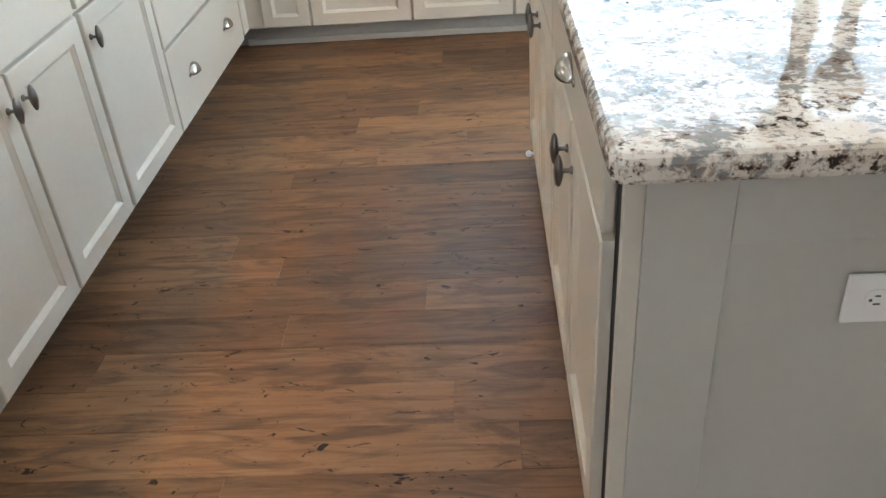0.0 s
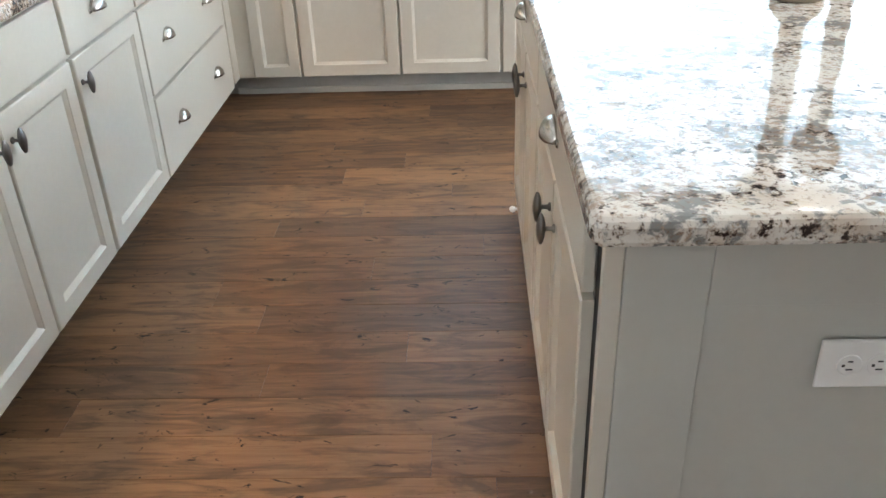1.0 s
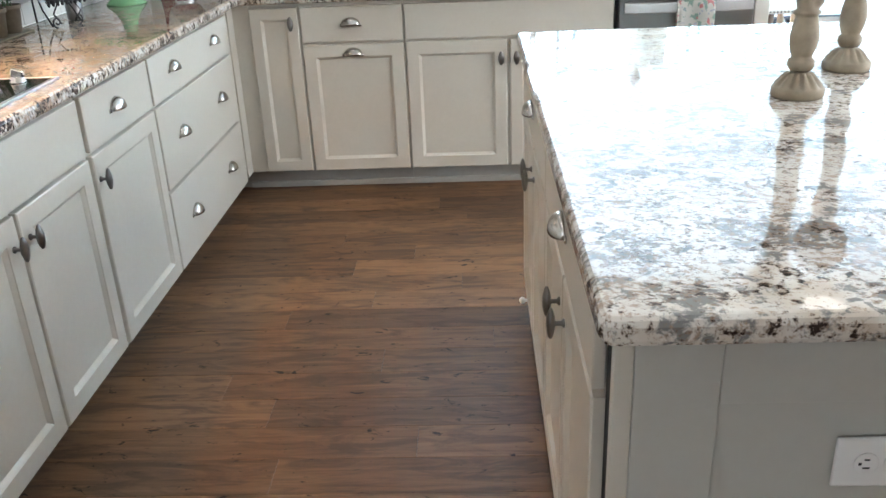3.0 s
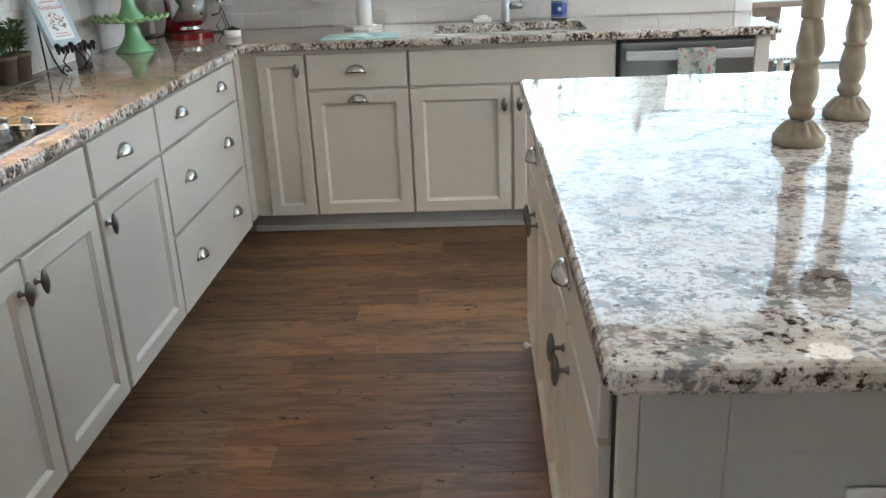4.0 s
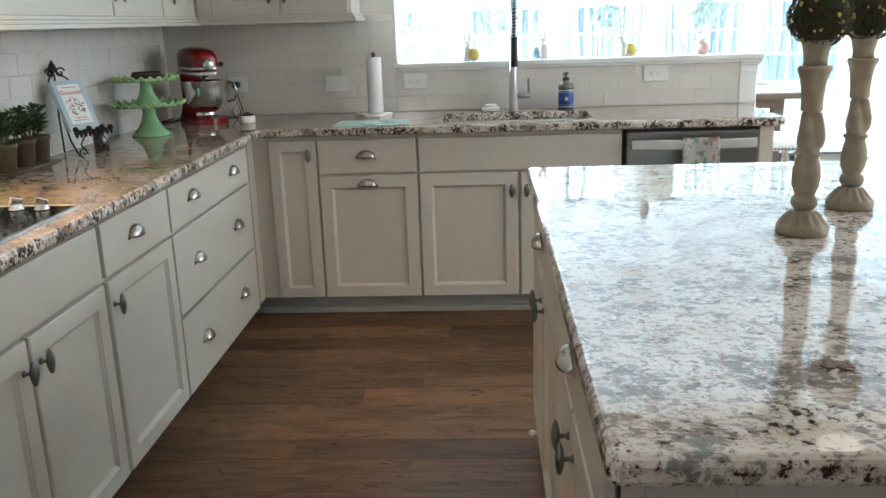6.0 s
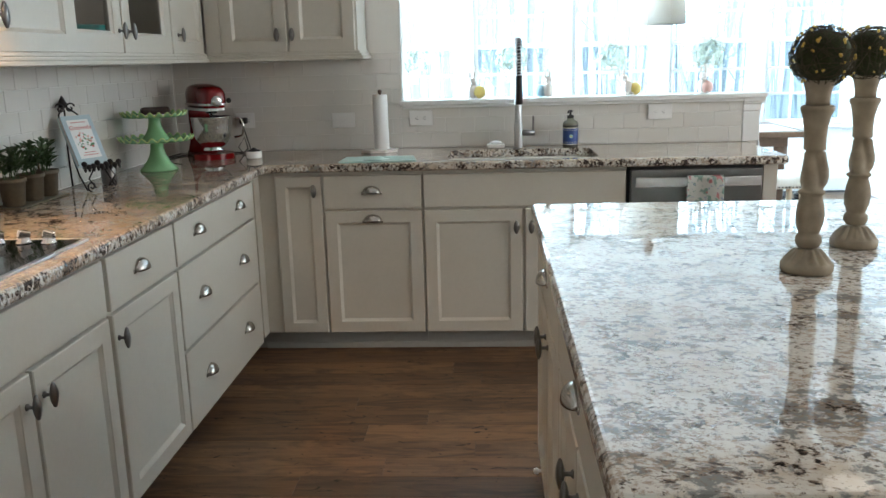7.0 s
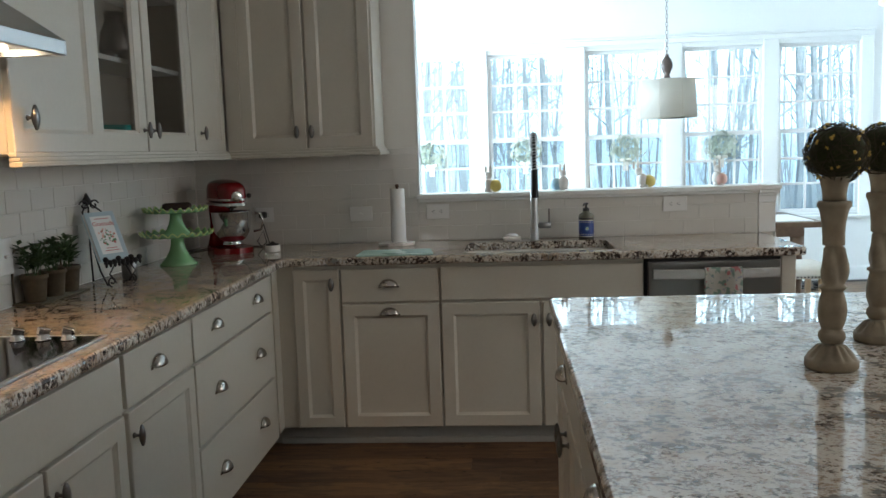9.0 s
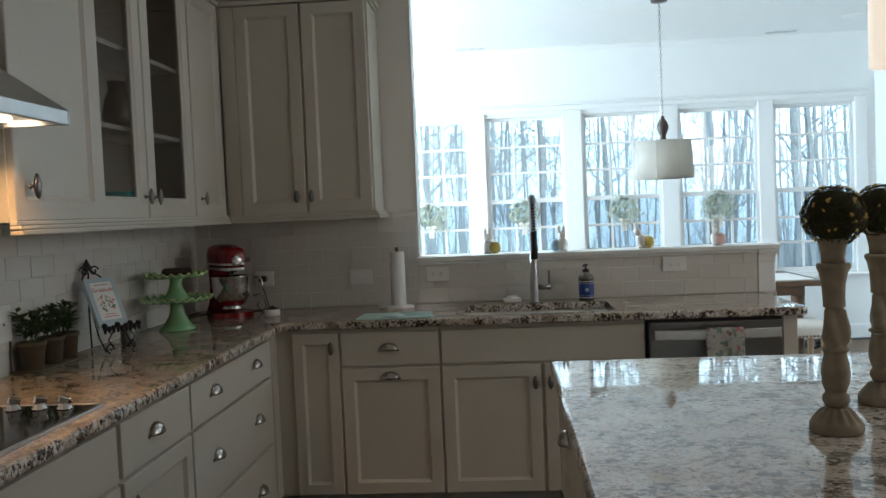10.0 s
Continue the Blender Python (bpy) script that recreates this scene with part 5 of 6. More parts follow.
# spring coil along the neck
lens_ = [0.0]
for a, b in zip(path, path[1:]):
    lens_.append(lens_[-1] + (b - a).length)
coil = []
turns = 38
for k in range(turns * 8 + 1):
    s = lens_[-1] * k / (turns * 8)
    i = max(j for j in range(len(lens_)) if lens_[j] <= s + 1e-9)
    i = min(i, len(path) - 2)
    f = (s - lens_[i]) / max(lens_[i + 1] - lens_[i], 1e-9)
    p = path[i].lerp(path[i + 1], f)
    d = (path[i + 1] - path[i]).normalized()
    u = Vector((1, 0, 0))
    w = d.cross(u).normalized()
    a = 2 * math.pi * k / 8
    coil.append(p + 0.0162 * (math.cos(a) * u + math.sin(a) * w))
part("spring", tube(bmesh.new(), coil, 0.0030, 5), STEEL, e, smooth=True)
part("spray_head", lathe(bmesh.new(), [(0.011, 1.285), (0.0155, 1.278), (0.0165, 1.20), (0.0185, 1.150), (0.0165, 1.140)], FX, FY - 0.15, 20), BLACK, e, "dark spray head", True)
part("support_arm", tube(bmesh.new(), [(FX, FY, 1.185), (FX, FY - 0.08, 1.195), (FX, FY - 0.135, 1.20)], 0.006, 8), STEEL, e, smooth=True)
h = part("lever", tube(bmesh.new(), [(FX + 0.015, FY, 0.990), (FX + 0.082, FY, 0.990)], 0.015, 16), DIMSTEEL, e, smooth=True)
part("lever_blade", boxed(FX + 0.070, FX + 0.080, FY - 0.007, FY + 0.007, 0.985, 1.075, 0.003, 2), PEWTER, h)

SX, SY = 1.462, 0.515
e = thing("soap_bottle", (SX, SY, 0.914), "smoky soap bottle with a patterned cobalt label and black pump", "soap bottle")
part("bottle", lathe(bmesh.new(), [(0.036, 0.9145), (0.0385, 0.919), (0.0385, 1.030), (0.034, 1.042), (0.018, 1.050), (0.016, 1.058)], SX, SY, 32), SOAPGLASS, e, smooth=True)
for z0, z1, mt, lb in ((0.918, 0.926, SLOT, "dark base band"), (0.928, 1.012, BLUE, "cobalt blue label"), (1.016, 1.024, SLOT, "dark neck band")):
    part("label_band", lathe(bmesh.new(), [(0.0388, z0), (0.0391, z0 + 0.001), (0.0391, z1 - 0.001), (0.0388, z1)], SX, SY, 32), mt, e, lb, True)
bm = bmesh.new()
for k in range(10):
    a = -math.pi / 2 + (k - 4.5) * 0.33
    for z in (0.940, 1.001):
        ball(bm, (SX + 0.039 * math.cos(a), SY + 0.039 * math.sin(a), z), 0.0024, u=8, v=5)
tagged(part("label_dots", bm, CREAM, e, "cream dots of the label"), kind="stuff")
for z0 in (0.9285, 1.0085):
    part("label_line", lathe(bmesh.new(), [(0.0389, z0), (0.0394, z0 + 0.0006), (0.0394, z0 + 0.003), (0.0389, z0 + 0.0036)], SX, SY, 32), CREAM, e, "cream line of the label", True)
bm = lathe(bmesh.new(), [(0.010, 0.0), (0.010, 0.0006)], 0, 0, 8, Matrix.Translation((SX, SY - 0.0391, 0.970)) @ Matrix.Rotation(math.pi / 2, 4, "X"))
part("label_rosette", bm, SOFTBLUE, e, "pale blue rosette of the label")
bm = lathe(bmesh.new(), [(0.0045, 0.0), (0.0045, 0.0012)], 0, 0, 8, Matrix.Translation((SX, SY - 0.0392, 0.970)) @ Matrix.Rotation(math.pi / 2, 4, "X"))
part("label_star", bm, YELLOW, e, "yellow star of the label")
pump = part("pump", lathe(bmesh.new(), [(0.017, 1.0585), (0.017, 1.072), (0.006, 1.075), (0.005, 1.088), (0.012, 1.090), (0.012, 1.097), (0.004, 1.099)], SX, SY, 20), SLOT, e, smooth=True)
part("spout", tube(bmesh.new(), [(SX, SY, 1.094), (SX - 0.012, SY - 0.025, 1.093), (SX - 0.016, SY - 0.034, 1.087)], 0.0045, 8), SLOT, pump, smooth=True)
e = thing("soap_dish", (1.085, 0.53, 0.914), "clear dish holding a white bar of soap", "soap dish")
part("dish", boxed(1.040, 1.130, 0.500, 0.560, 0.9145, 0.936, 0.006, 2), CERAMIC, e)
part("soap", ball(bmesh.new(), (1.085, 0.530, 0.940), 0.032, 1.0, 0.65, 0.35), PLASTIC, e, smooth=True)

# tea towel on the dishwasher handle
bm = bmesh.new()
nu, nv = 16, 22
prof = [(-0.0735, 0.668 + 0.158 * k / 12) for k in range(13)] + [(-0.070, 0.834), (-0.058, 0.838), (-0.048, 0.834)] + [(-0.045, 0.826 - 0.10 * k / 7) for k in range(8)]
grid = []
for i in range(nu + 1):
    u = i / nu
    grid.append([bm.verts.new((1.920 + 0.160 * u + 0.006 * (1 - z) * math.sin(3 * u), y + 0.003 * math.sin(u * 9 + z * 14), z - 0.012 * abs(u - 0.35) * (y < -0.06))) for y, z in prof])
for i in range(nu):
    for j in range(len(prof) - 1):
        bm.faces.new((grid[i][j], grid[i + 1][j], grid[i + 1][j + 1], grid[i][j + 1]))
bmesh.ops.solidify(bm, geom=bm.faces[:], thickness=0.002)
TOWEL = bpy.data.materials.new("floral_cotton")
TOWEL.use_nodes = True
nt = TOWEL.node_tree
ob_v = nt.nodes.new("ShaderNodeTexCoord").outputs["Object"]
cc = mixed(nt, ramp(nt, [(0.55, (0, 0, 0)), (0.60, (1, 1, 1))], noise_of(nt, ob_v, 38, 2)), (0.70, 0.69, 0.64), (0.30, 0.42, 0.36))
cc = mixed(nt, ramp(nt, [(0.60, (0, 0, 0)), (0.64, (1, 1, 1))], noise_of(nt, stretched(nt, ob_v, (1.3, 1, 1), 1.0), 26, 2)), cc, (0.62, 0.25, 0.26))
cc = mixed(nt, ramp(nt, [(0.62, (0, 0, 0)), (0.66, (1, 1, 1))], noise_of(nt, stretched(nt, ob_v, (1, 1, 1.4), 2.0), 32, 2)), cc, (0.40, 0.44, 0.55))
nt.links.new(cc, nt.nodes["Principled BSDF"].inputs["Base Color"])
nt.nodes["Principled BSDF"].inputs["Roughness"].default_value = 0.95
tagged(part("tea_towel", bm, TOWEL, None, smooth=True), "floral cotton tea towel hung over the dishwasher handle", "towel")

# ---- rabbit figurines on the sill ----


def figurine(x, turn, egg, label, lean=0.0, low=False):
    bm = bmesh.new()
    ball(bm, (0.018 if not low else 0.0, -0.01, 0.030), 0.030, 1.0, 0.9, 1.0)
    n_egg = len(bm.faces)
    ball(bm, (-0.014, 0.0, 0.034), 0.028, 0.95, 0.9, 1.25)
    ball(bm, (-0.016 + lean * 0.3, -0.004, 0.078), 0.018, 1, 0.95, 1.05)
    ball(bm, (-0.016 + lean * 0.3, -0.02, 0.074), 0.009)
    for s in (-1, 1):
        ball(bm, (-0.016 + lean * 0.5 + s * 0.011, 0.002, 0.106), 0.017, 0.42, 0.26, 1.25)
        ball(bm, (-0.016 + s * 0.014, -0.016, 0.008), 0.010, 0.9, 1.5, 0.7)
    bm.transform(Matrix.Translation((x, 0.685, 1.1582)) @ Matrix.Rotation(turn, 4, "Z") @ Matrix.Scale(1.10, 4))
    bm.faces.ensure_lookup_table()
    for i, f in enumerate(bm.faces):
        f.material_index = 1 if i < n_egg else 0
    ob = part("rabbit_figurine", bm, RABBIT, None, smooth=True)
    ob.data.materials.append(egg)
    tagged(ob, label, "figurine", "sill figurines")


figurine(0.985, 0.0, YELLOW, "white ceramic rabbit figurine with a yellow egg")
figurine(1.345, math.pi, SOFTBLUE, "white ceramic rabbit figurine with a blue egg", 0.01)
figurine(1.785, 0.3, YELLOW, "leaning white ceramic rabbit figurine with a yellow egg", -0.06)
figurine(2.170, 0.1, PINK, "white ceramic rabbit figurine in a pink basket", 0.0, True)

# ---- candle holders on the island ----


def candle_holder(x, y, seed, label):
    rng = random.Random(seed)
    e = thing("candle_holder", (x, y, 0.9142), label, "candle holder", "candle holders")
    z0 = 0.9145
    prof = [(0.048, 0), (0.0505, 0.004), (0.0505, 0.0175), (0.0475, 0.0200), (0.0425, 0.0240), (0.034, 0.034), (0.025, 0.044), (0.0195, 0.047), (0.020, 0.050), (0.0255, 0.060), (0.0245, 0.070), (0.019, 0.076),
            (0.0205, 0.080), (0.0255, 0.094), (0.0275, 0.112), (0.0255, 0.130), (0.0205, 0.150), (0.021, 0.153), (0.0255, 0.156), (0.0255, 0.160), (0.020, 0.163), (0.0225, 0.175), (0.0245, 0.188), (0.0235, 0.202), (0.0195, 0.218), (0.0165, 0.234), (0.0160, 0.238), (0.0205, 0.240), (0.0205, 0.244),
            (0.0205, 0.262), (0.0225, 0.285), (0.0270, 0.306), (0.0315, 0.314), (0.0315, 0.320), (0.0290, 0.323), (0.0220, 0.324), (0.0215, 0.334), (0.0240, 0.350), (0.0285, 0.366), (0.0280, 0.370), (0.024, 0.369)]
    prof = [(r * 1.03, z * 1.06) for r, z in prof]

    def flute(a, i):
        z = prof[i][1] / 1.06
        if 0.0235 <= z <= 0.046:
            return (0.0085 * abs(math.cos(6 * a)) - 0.0050, 0)
        if 0.163 < z < 0.238:
            return (0.0056 * math.cos(3 * a + 26 * (z - 0.16)), 0)
        return (0.0004 * math.cos(5 * a + i), 0)

    for nm, i0, i1 in (("foot", 0, 8), ("stem", 8, 35), ("cup", 35, len(prof))):
        part(nm, lathe(bmesh.new(), [(r, z0 + z) for r, z in prof[i0:i1]], x, y, 84, wave=lambda a, i, i0=i0: flute(a, i + i0)), OLDWOOD, e, smooth=True)
    b = thing("twig_ball", (x, y, z0 + 0.388), "dark mossy twig ball dotted with yellow berries", "decor ball", "twig balls")
    c0 = Vector((x + 0.003, y, z0 + 0.388 + 0.050))
    R = 0.060
    bm = bmesh.new()
    bmesh.ops.create_icosphere(bm, subdivisions=3, radius=R * 0.86, matrix=Matrix.Translation(c0))
    for v in bm.verts:
        d = (v.co - c0)
        v.co = c0 + d * (1 + 0.14 * noise.noise(d * 90))
    part("core", bm, MOSS, b, "dark moss core", True)
    bm = bmesh.new()
    for k in range(120):
        ax = Vector((rng.gauss(0, 1), rng.gauss(0, 1), rng.gauss(0, 1))).normalized()
        u = ax.orthogonal().normalized()
        w = ax.cross(u)
        off = rng.uniform(-0.6, 0.6)
        rr = R * rng.uniform(0.92, 1.06)
        a0, a1 = rng.uniform(0, 6.28), rng.uniform(1.0, 3.2)
        pts = [c0 + ax * off * R + (math.cos(a0 + a1 * t / 9) * u + math.sin(a0 + a1 * t / 9) * w) * math.sqrt(max(1 - off * off, 0.1)) * rr * (1 + 0.03 * math.sin(t * 2.1 + k)) for t in range(10)]
        tube(bm, pts, rng.uniform(0.0005, 0.0011), 4)
    for k in range(150):
        d = Vector((rng.gauss(0, 1), rng.gauss(0, 1), rng.gauss(0, 1))).normalized()
        leaf_mesh(bm, c0 + d * R * 0.95, d + 1.2 * Vector((rng.uniform(-1, 1), rng.uniform(-1, 1), rng.uniform(-1, 1))), rng.uniform(0.006, 0.013), 0.003)
    tagged(part("twig_tangle", bm, TWIG, b), kind="stuff")
    bm = bmesh.new()
    for k in range(46):
        d = Vector((rng.gauss(0, 1), rng.gauss(0, 1), rng.gauss(0, 1))).normalized()
        p = c0 + d * R * 1.02
        ball(bm, p, rng.uniform(0.0022, 0.0034), 1, 1, 1.15, 7, 5)
        if rng.random() < 0.6:
            ball(bm, p + Vector((rng.uniform(-1, 1), rng.uniform(-1, 1), rng.uniform(-1, 1))) * 0.005, 0.0026, u=7, v=5)
    tagged(part("berry_cover", bm, BERRY, b, "clustered yellow berries", True), kind="stuff")


candle_holder(1.714, -2.060, 1, "turned whitewashed wooden candle holder on the island")
candle_holder(1.904, -1.830, 2, "turned whitewashed wooden candle holder, paler, on the island")

# ---- island pendant ----


def pendant(x, y):
    e = thing("pendant_lamp", (x, y, 1.73), "lit white opal glass pendant over the island", "pendant lamp", "island pendants")
    part("shade", lathe(bmesh.new(), [(0.058, 1.730), (0.062, 1.733), (0.062, 1.955), (0.056, 1.962), (0.012, 1.965)], x, y, 28), GLOW, e, "lit opal glass", True)
    part("cap", lathe(bmesh.new(), [(0.03, 1.9655), (0.03, 1.99), (0.008, 2.0), (0.004, 2.01)], x, y, 20), NICKEL, e, smooth=True)
    part("rod", tube(bmesh.new(), [(x, y, 2.0), (x, y, CE - 0.015)], 0.004, 8), NICKEL, e, smooth=True)
    part("canopy", lathe(bmesh.new(), [(0.06, CE - 0.001), (0.058, CE - 0.015), (0.01, CE - 0.02)], x, y, 24), NICKEL, e, smooth=True)


pendant(2.118, -1.44)

# ---- dining room ----
PX, PY = 2.314, 2.90
e = thing("drum_pendant", (PX, PY, 1.6), "pale linen drum pendant on a chain over the table", "pendant lamp")
bm = lathe(bmesh.new(), [(0.227, 1.577), (0.212, 1.866), (0.2105, 1.866), (0.2255, 1.577)], PX, PY, 48)
shade = part("shade", bm, SHADE, e, "pale linen drum shade", True)
for k in range(8):
    a = 2 * math.pi * k / 8 + 0.35
    part("seam", tube(bmesh.new(), [(PX + 0.2272 * math.cos(a), PY + 0.2272 * math.sin(a), 1.577), (PX + 0.2122 * math.cos(a), PY + 0.2122 * math.sin(a), 1.866)], 0.0025, 6), LINEN, shade)
part("top_disc", lathe(bmesh.new(), [(0.209, 1.858), (0.209, 1.861), (0.01, 1.862)], PX, PY, 40), SHADE, e)
part("finial", lathe(bmesh.new(), [(0.036, 1.862), (0.038, 1.872), (0.024, 1.884), (0.020, 1.906), (0.030, 1.930), (0.042, 1.958), (0.044, 1.985), (0.036, 2.012), (0.022, 2.034), (0.012, 2.046), (0.018, 2.052), (0.009, 2.062)], PX, PY, 20), DARKWOOD, e, "turned dark wooden finial", True)
chain = bmesh.new()
z = 2.056
k = 0
while z < CE - 0.03:
    a = 0 if k % 2 else math.pi / 2
    pts = [(PX + 0.009 * math.cos(t) * math.cos(a), PY + 0.009 * math.cos(t) * math.sin(a), z + 0.017 + 0.019 * math.sin(t)) for t in (2 * math.pi * q / 10 for q in range(11))]
    tube(chain, pts, 0.0022, 5)
    z += 0.030
    k += 1
part("chain", chain, PEWTER, e, "dark metal chain")
part("canopy", lathe(bmesh.new(), [(0.065, CE - 0.001), (0.06, CE - 0.02), (0.012, CE - 0.028)], PX, PY, 24), PEWTER, e, smooth=True)

e = thing("dining_table", (2.3, 3.1, 0), "brown wooden dining table with a thick top", "table")
for k in range(6):
    y0 = 2.62 + 0.165 * k
    part("board", boxed(1.25, 3.42, y0, y0 + 0.163, 0.728, 0.770, 0.004, 2), WOOD, e)
part("apron", boxed(1.38, 3.29, 2.70, 3.52, 0.655, 0.727), WOOD, e)
for x in (1.40, 3.25):
    for y in (2.74, 3.46):
        part("leg", lathe(bmesh.new(), [(0.03, 0.0), (0.035, 0.05), (0.028, 0.12), (0.045, 0.40), (0.035, 0.52), (0.05, 0.56), (0.05, 0.655)], x, y, 16), WOOD, e, smooth=True)
tagged(part("table_runner", boxed(2.85, 3.36, 2.70, 3.3, 0.7705, 0.774, 0.001), PAPER, None), "white cloth lying on the dining table", "cloth")


def bench():
    e = thing("dining_bench", (2.75, 2.42, 0), "cream upholstered bench with nailhead trim and oak legs", "bench")
    part("seat", boxed(2.18, 3.33, 2.23, 2.60, 0.40, 0.50, 0.035, 4), LINEN, e, smooth=True)
    for x in (2.24, 3.27):
        for y in (2.28, 2.55):
            part("leg", lathe(bmesh.new(), [(0.014, 0.0), (0.016, 0.02), (0.024, 0.40)], x, y, 12), LEGWOOD, e, smooth=True)
    bm = bmesh.new()
    for k in range(46):
        ball(bm, (2.20 + 1.11 * k / 45, 2.229, 0.418), 0.0065, u=6, v=4)
    for k in range(14):
        ball(bm, (3.331, 2.25 + 0.33 * k / 13, 0.418), 0.0065, u=6, v=4)
    tagged(part("nailhead_trim", bm, PEWTER, e, "row of dark nailheads"), kind="stuff")


bench()


def slipper(x, y, turn):
    bm = ball(bmesh.new(), (0, 0.0, 0.030), 0.05, 0.85, 1.5, 0.55, 16, 10)
    box(bm, -0.040, 0.040, -0.125, 0.115, 0.0, 0.016, 0.007, 2)
    ball(bm, (0, 0.075, 0.024), 0.036, 1.0, 1.1, 0.8, 12, 8)
    bm.transform(Matrix.Translation((x, y, 0.0005)) @ Matrix.Rotation(turn, 4, "Z"))
    tagged(part("shoe", bm, BLACK, None, smooth=True), "small black shoe on the floor beyond the bench", "shoe", "shoes by the wall")


slipper(3.80, 4.20, 0.4)
slipper(3.96, 4.28, -0.3)


def wreath(x):
    rng = random.Random(round(x * 100))
    e = thing("wreath", (x, YF - 0.01, 1.33), "sage green leaf wreath with a pale ribbon hung in the window", "wreath", "window wreaths")
    bm = bmesh.new()
    for k in range(520):
        a = rng.uniform(0, 6.283)
        r = 0.105 + rng.gauss(0, 0.036)
        p = Vector((x + r * math.cos(a), YF - 0.012 + rng.uniform(-0.022, 0.008), 1.335 + r * math.sin(a)))
        t = a + rng.uniform(-0.4, 1.4)
        leaf_mesh(bm, p, (-math.sin(t), rng.uniform(-0.5, 0.1), math.cos(t)), rng.uniform(0.04, 0.075), rng.uniform(0.014, 0.026))
    part("leaves", bm, FROND, e)
    ring = tube(bmesh.new(), [(x + 0.115 * math.cos(a), YF - 0.01, 1.335 + 0.115 * math.sin(a)) for a in (2 * math.pi * q / 24 for q in range(25))], 0.003, 6)
    part("hoop", ring, TWIG, e)
    bm = bmesh.new()
    for s in (-1, 1):
        box(bm, x - 0.012 + s * 0.014, x + 0.012 + s * 0.014, YF - 0.034, YF - 0.031, 1.13, 1.23, 0.001)
        ball(bm, (x + s * 0.03, YF - 0.036, 1.235), 0.03, 1, 0.35, 0.6)
    part("ribbon", bm, LINEN, e, "pale linen ribbon")


for x in (0.335, 1.262, 2.240, 3.160):
    wreath(x)

# ceiling fittings
for x, y in ((0.80, 4.46), (3.73, 4.46)):
    e = thing("ceiling_vent", (x, y, CE), "white ceiling air vent with dark slots", "vent", "ceiling vents")
    part("frame", boxed(x - 0.16, x + 0.16, y - 0.06, y + 0.06, CE - 0.006, CE - 0.0005, 0.002), WHITE, e)
    for k in range(4):
        yy = y - 0.038 + 0.025 * k
        part("slat", boxed(x - 0.14, x + 0.14, yy - 0.004, yy + 0.004, CE - 0.0075, CE - 0.0062), KICK, e)
# first four rings are added to go with the ceiling lamps
for x, y in ((0.55, -2.9), (0.55, -0.75), (2.9, -2.9), (2.9, -0.6), (4.18, 3.92)):
    tagged(part("downlight", lathe(bmesh.new(), [(0.075, CE - 0.008), (0.095, CE - 0.006), (0.095, CE - 0.001), (0.075, CE - 0.001)], x, y, 32), WHITE, None, smooth=True), "white recessed ceiling downlight ring", "downlight", "downlights")

# thin end fill of the toe kick in the inner corner
structure("trim_toe_corner", boxed(-0.10, 0.0622, 0.0965, 0.1115, 0.0, 0.112), KICK, "grey toe kick board in the corner", "trim")

bm = ball(bmesh.new(), (1.1965, -1.22, 0.022), 0.011)
tube(bm, [(1.1965, -1.22, 0.022), (1.28, -1.225, 0.024)], 0.005, 8)
tagged(part("door_stop", bm, PLASTIC, None, smooth=True), "small white rubber-tipped stop at the island foot", "door stop")

# ---- pieces: floor planks and wall tiles ----
floor = structure("floor", boxed(XD - 0.12, XR + 0.12, BACKY - 0.12, YF + 0.15, -0.004, -0.0028), DARK, "rustic brown plank floor in staggered rows", "floor")
PW, PL = 0.1368, 1.22


def plank_mesh(name, length, width, z1=0.0):
    bm = boxed(0.0004, length - 0.0004, 0.0004, width - 0.0004, -0.0028, z1, 0.0007)
    me = bpy.data.meshes.new(name)
    bm.to_mesh(me)
    bm.free()
    me.materials.append(PLANK)
    return me


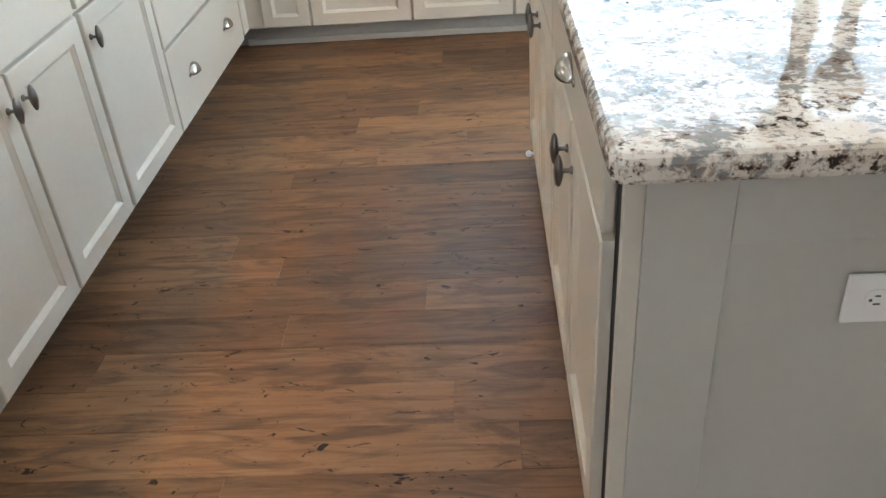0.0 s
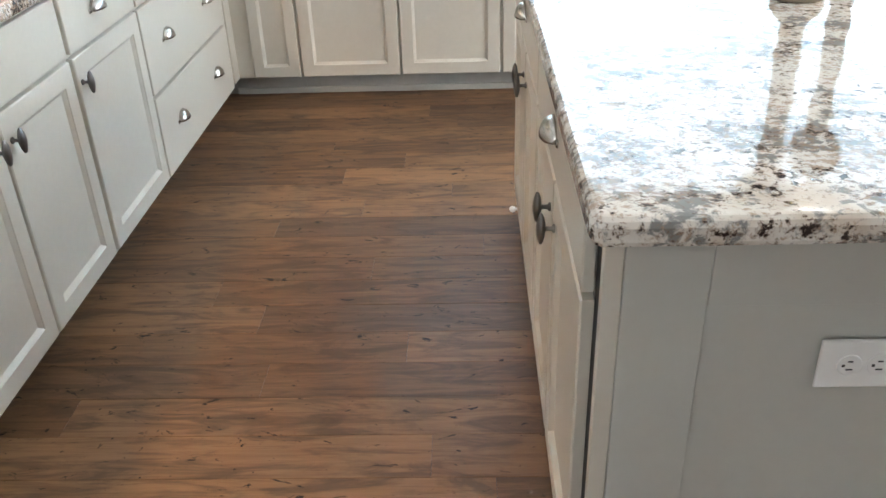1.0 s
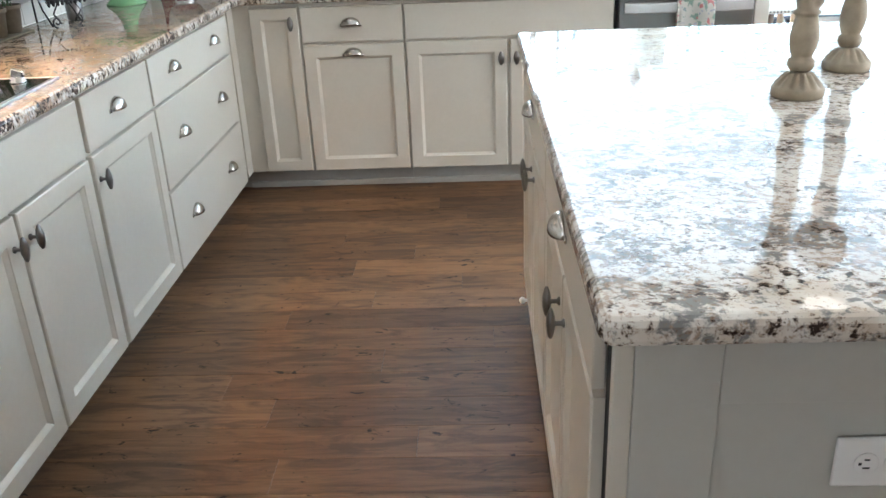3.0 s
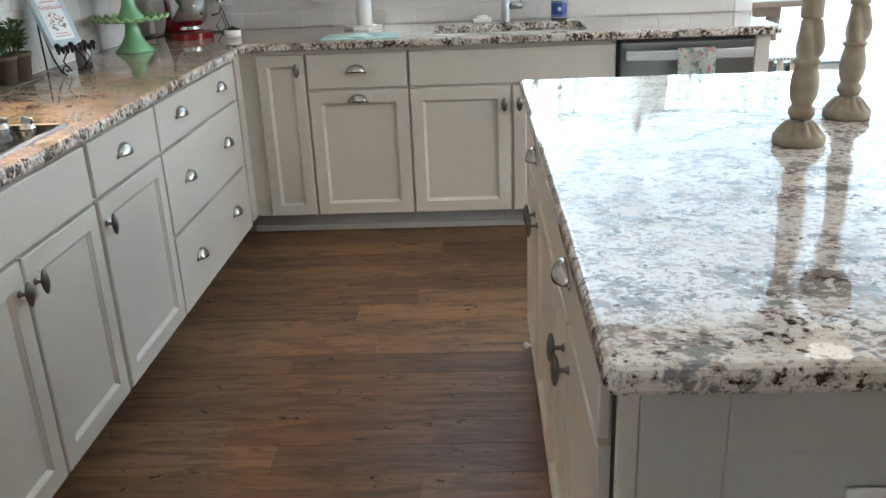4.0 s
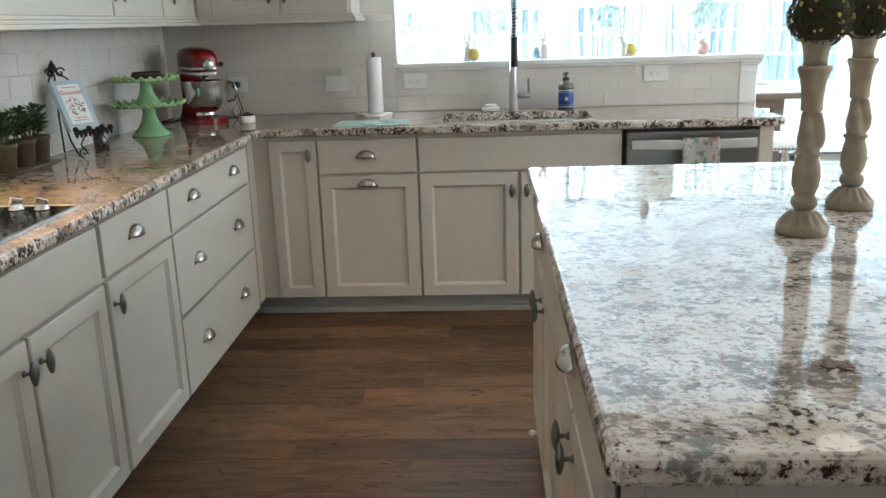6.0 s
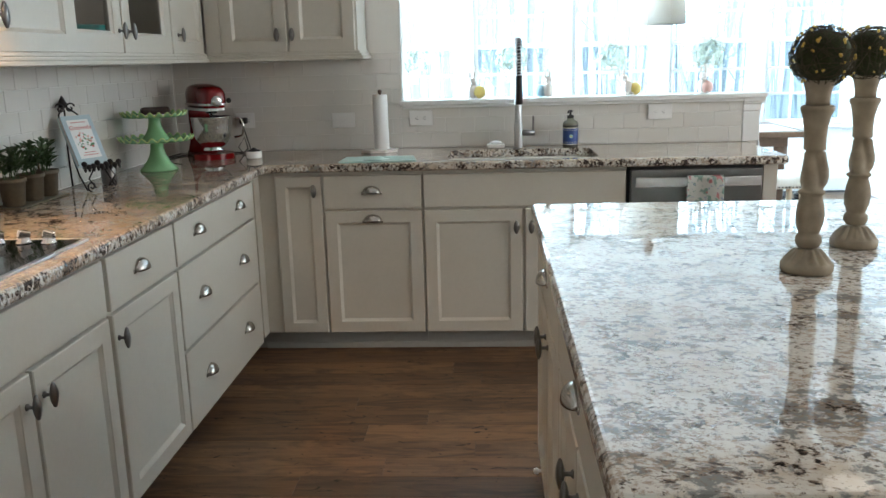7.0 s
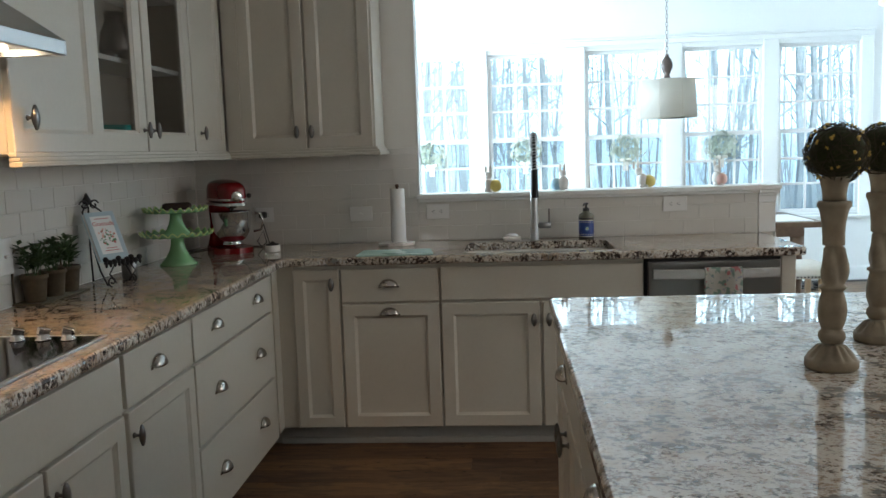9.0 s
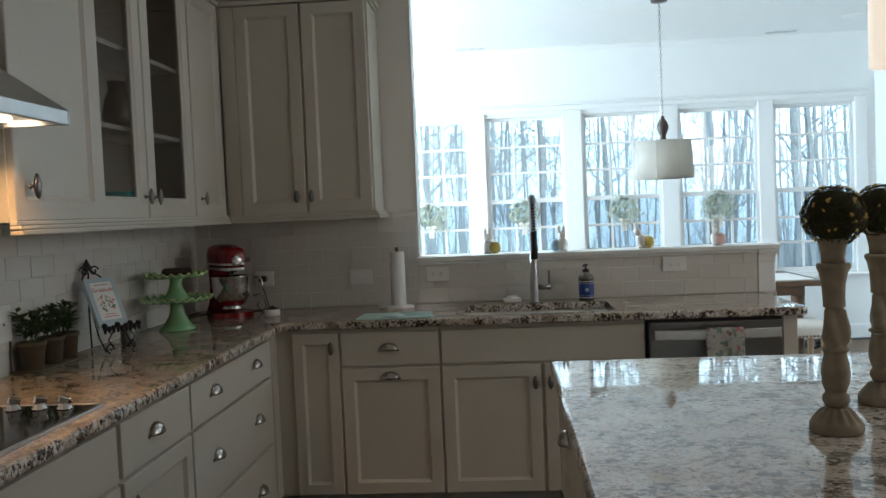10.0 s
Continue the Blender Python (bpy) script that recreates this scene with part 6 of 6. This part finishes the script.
full = plank_mesh("plank", PL, PW)
known = {0: 1.30, 1: 0.525, 2: 0.880, 3: 0.46, 4: 0.30, 5: 0.75, 6: 1.094, 7: 0.40, 8: 0.678, 9: 0.989, 10: 0.577, 11: 0.80, 12: 0.50, -1: 0.958, -2: 1.10}
prng = random.Random(11)
rest = bmesh.new()
for r in range(-41, 50):
    y = -2.175 - PW + r * PW
    if y < BACKY or y + PW > YF:
        continue
    left = XW if y < 0.70 else XD
    joint = known.get(r, prng.uniform(0, PL))
    x = joint - PL * math.ceil((joint - XD) / PL)
    while x < XR:
        x0, x1 = max(x, left), min(x + PL, XR)
        near = -3.6 < y < 0.6 and x + PL > -0.1 and x < 2.6
        if x1 - x0 < 0.02:
            pass
        elif near:
            ob = new("plank", full if x1 - x0 > PL - 0.001 else plank_mesh("plank_cut", x1 - x0, PW))
            ob.location = (x0, y, prng.uniform(-0.0002, 0.0002))
            ob.parent = floor
        else:
            box(rest, x0 + 0.0005, x1 - 0.0005, y + 0.0005, y + PW - 0.0005, -0.0028, 0.0)
        x += PL
tagged(part("planks", rest, PLANK, floor), kind="stuff")


def tile_mesh(name, length, height):
    bm = boxed(-length / 2, length / 2, -TT, 0, -height / 2, height / 2)
    bmesh.ops.bevel(bm, geom=[e_ for e_ in bm.edges if all(v.co.y < -TT / 2 for v in e_.verts)], offset=0.0016, segments=2, affect="EDGES", profile=0.5)
    me = bpy.data.meshes.new(name)
    bm.to_mesh(me)
    bm.free()
    me.materials.append(TILE)
    return me


whole = tile_mesh("tile", TW - TGAP, TH - TGAP)
trng = random.Random(5)


def tiled(parent, u0, u1, z0, z1, face, yy):
    r = 0
    z = z0
    while z < z1 - 0.01:
        h = min(TH, z1 - z)
        u = u0 - (TW / 2 if r % 2 else 0)
        while u < u1 - 0.004:
            a, b = max(u, u0), min(u + TW, u1)
            if b - a > 0.012:
                ob = new("tile", whole)
                ob.matrix_basis = face @ Matrix.Translation(((a + b) / 2, yy + trng.uniform(-0.0004, 0.0004), z + h / 2)) @ Euler((trng.uniform(-0.003, 0.003), 0, trng.uniform(-0.003, 0.003))).to_matrix().to_4x4() @ Matrix.Diagonal(((b - a - TGAP) / (TW - TGAP), 1, (h - TGAP) / (TH - TGAP), 1))
                ob.parent = parent
            u += TW
        z += TH
        r += 1


tiled(wall_north, XW + 0.008, 0.598, 0.9155, 1.404, BACK, YW - 0.0035)
tiled(wall_north, 0.598 + TW * 0.0, 2.344, 0.9155, 1.117, BACK, YW - 0.0035)
tiled(wall_west, -2.95, YW - 0.012, 0.9155, 1.404, Matrix.Translation((XW + 0.0, 0, 0)) @ LEFT, -0.0005)
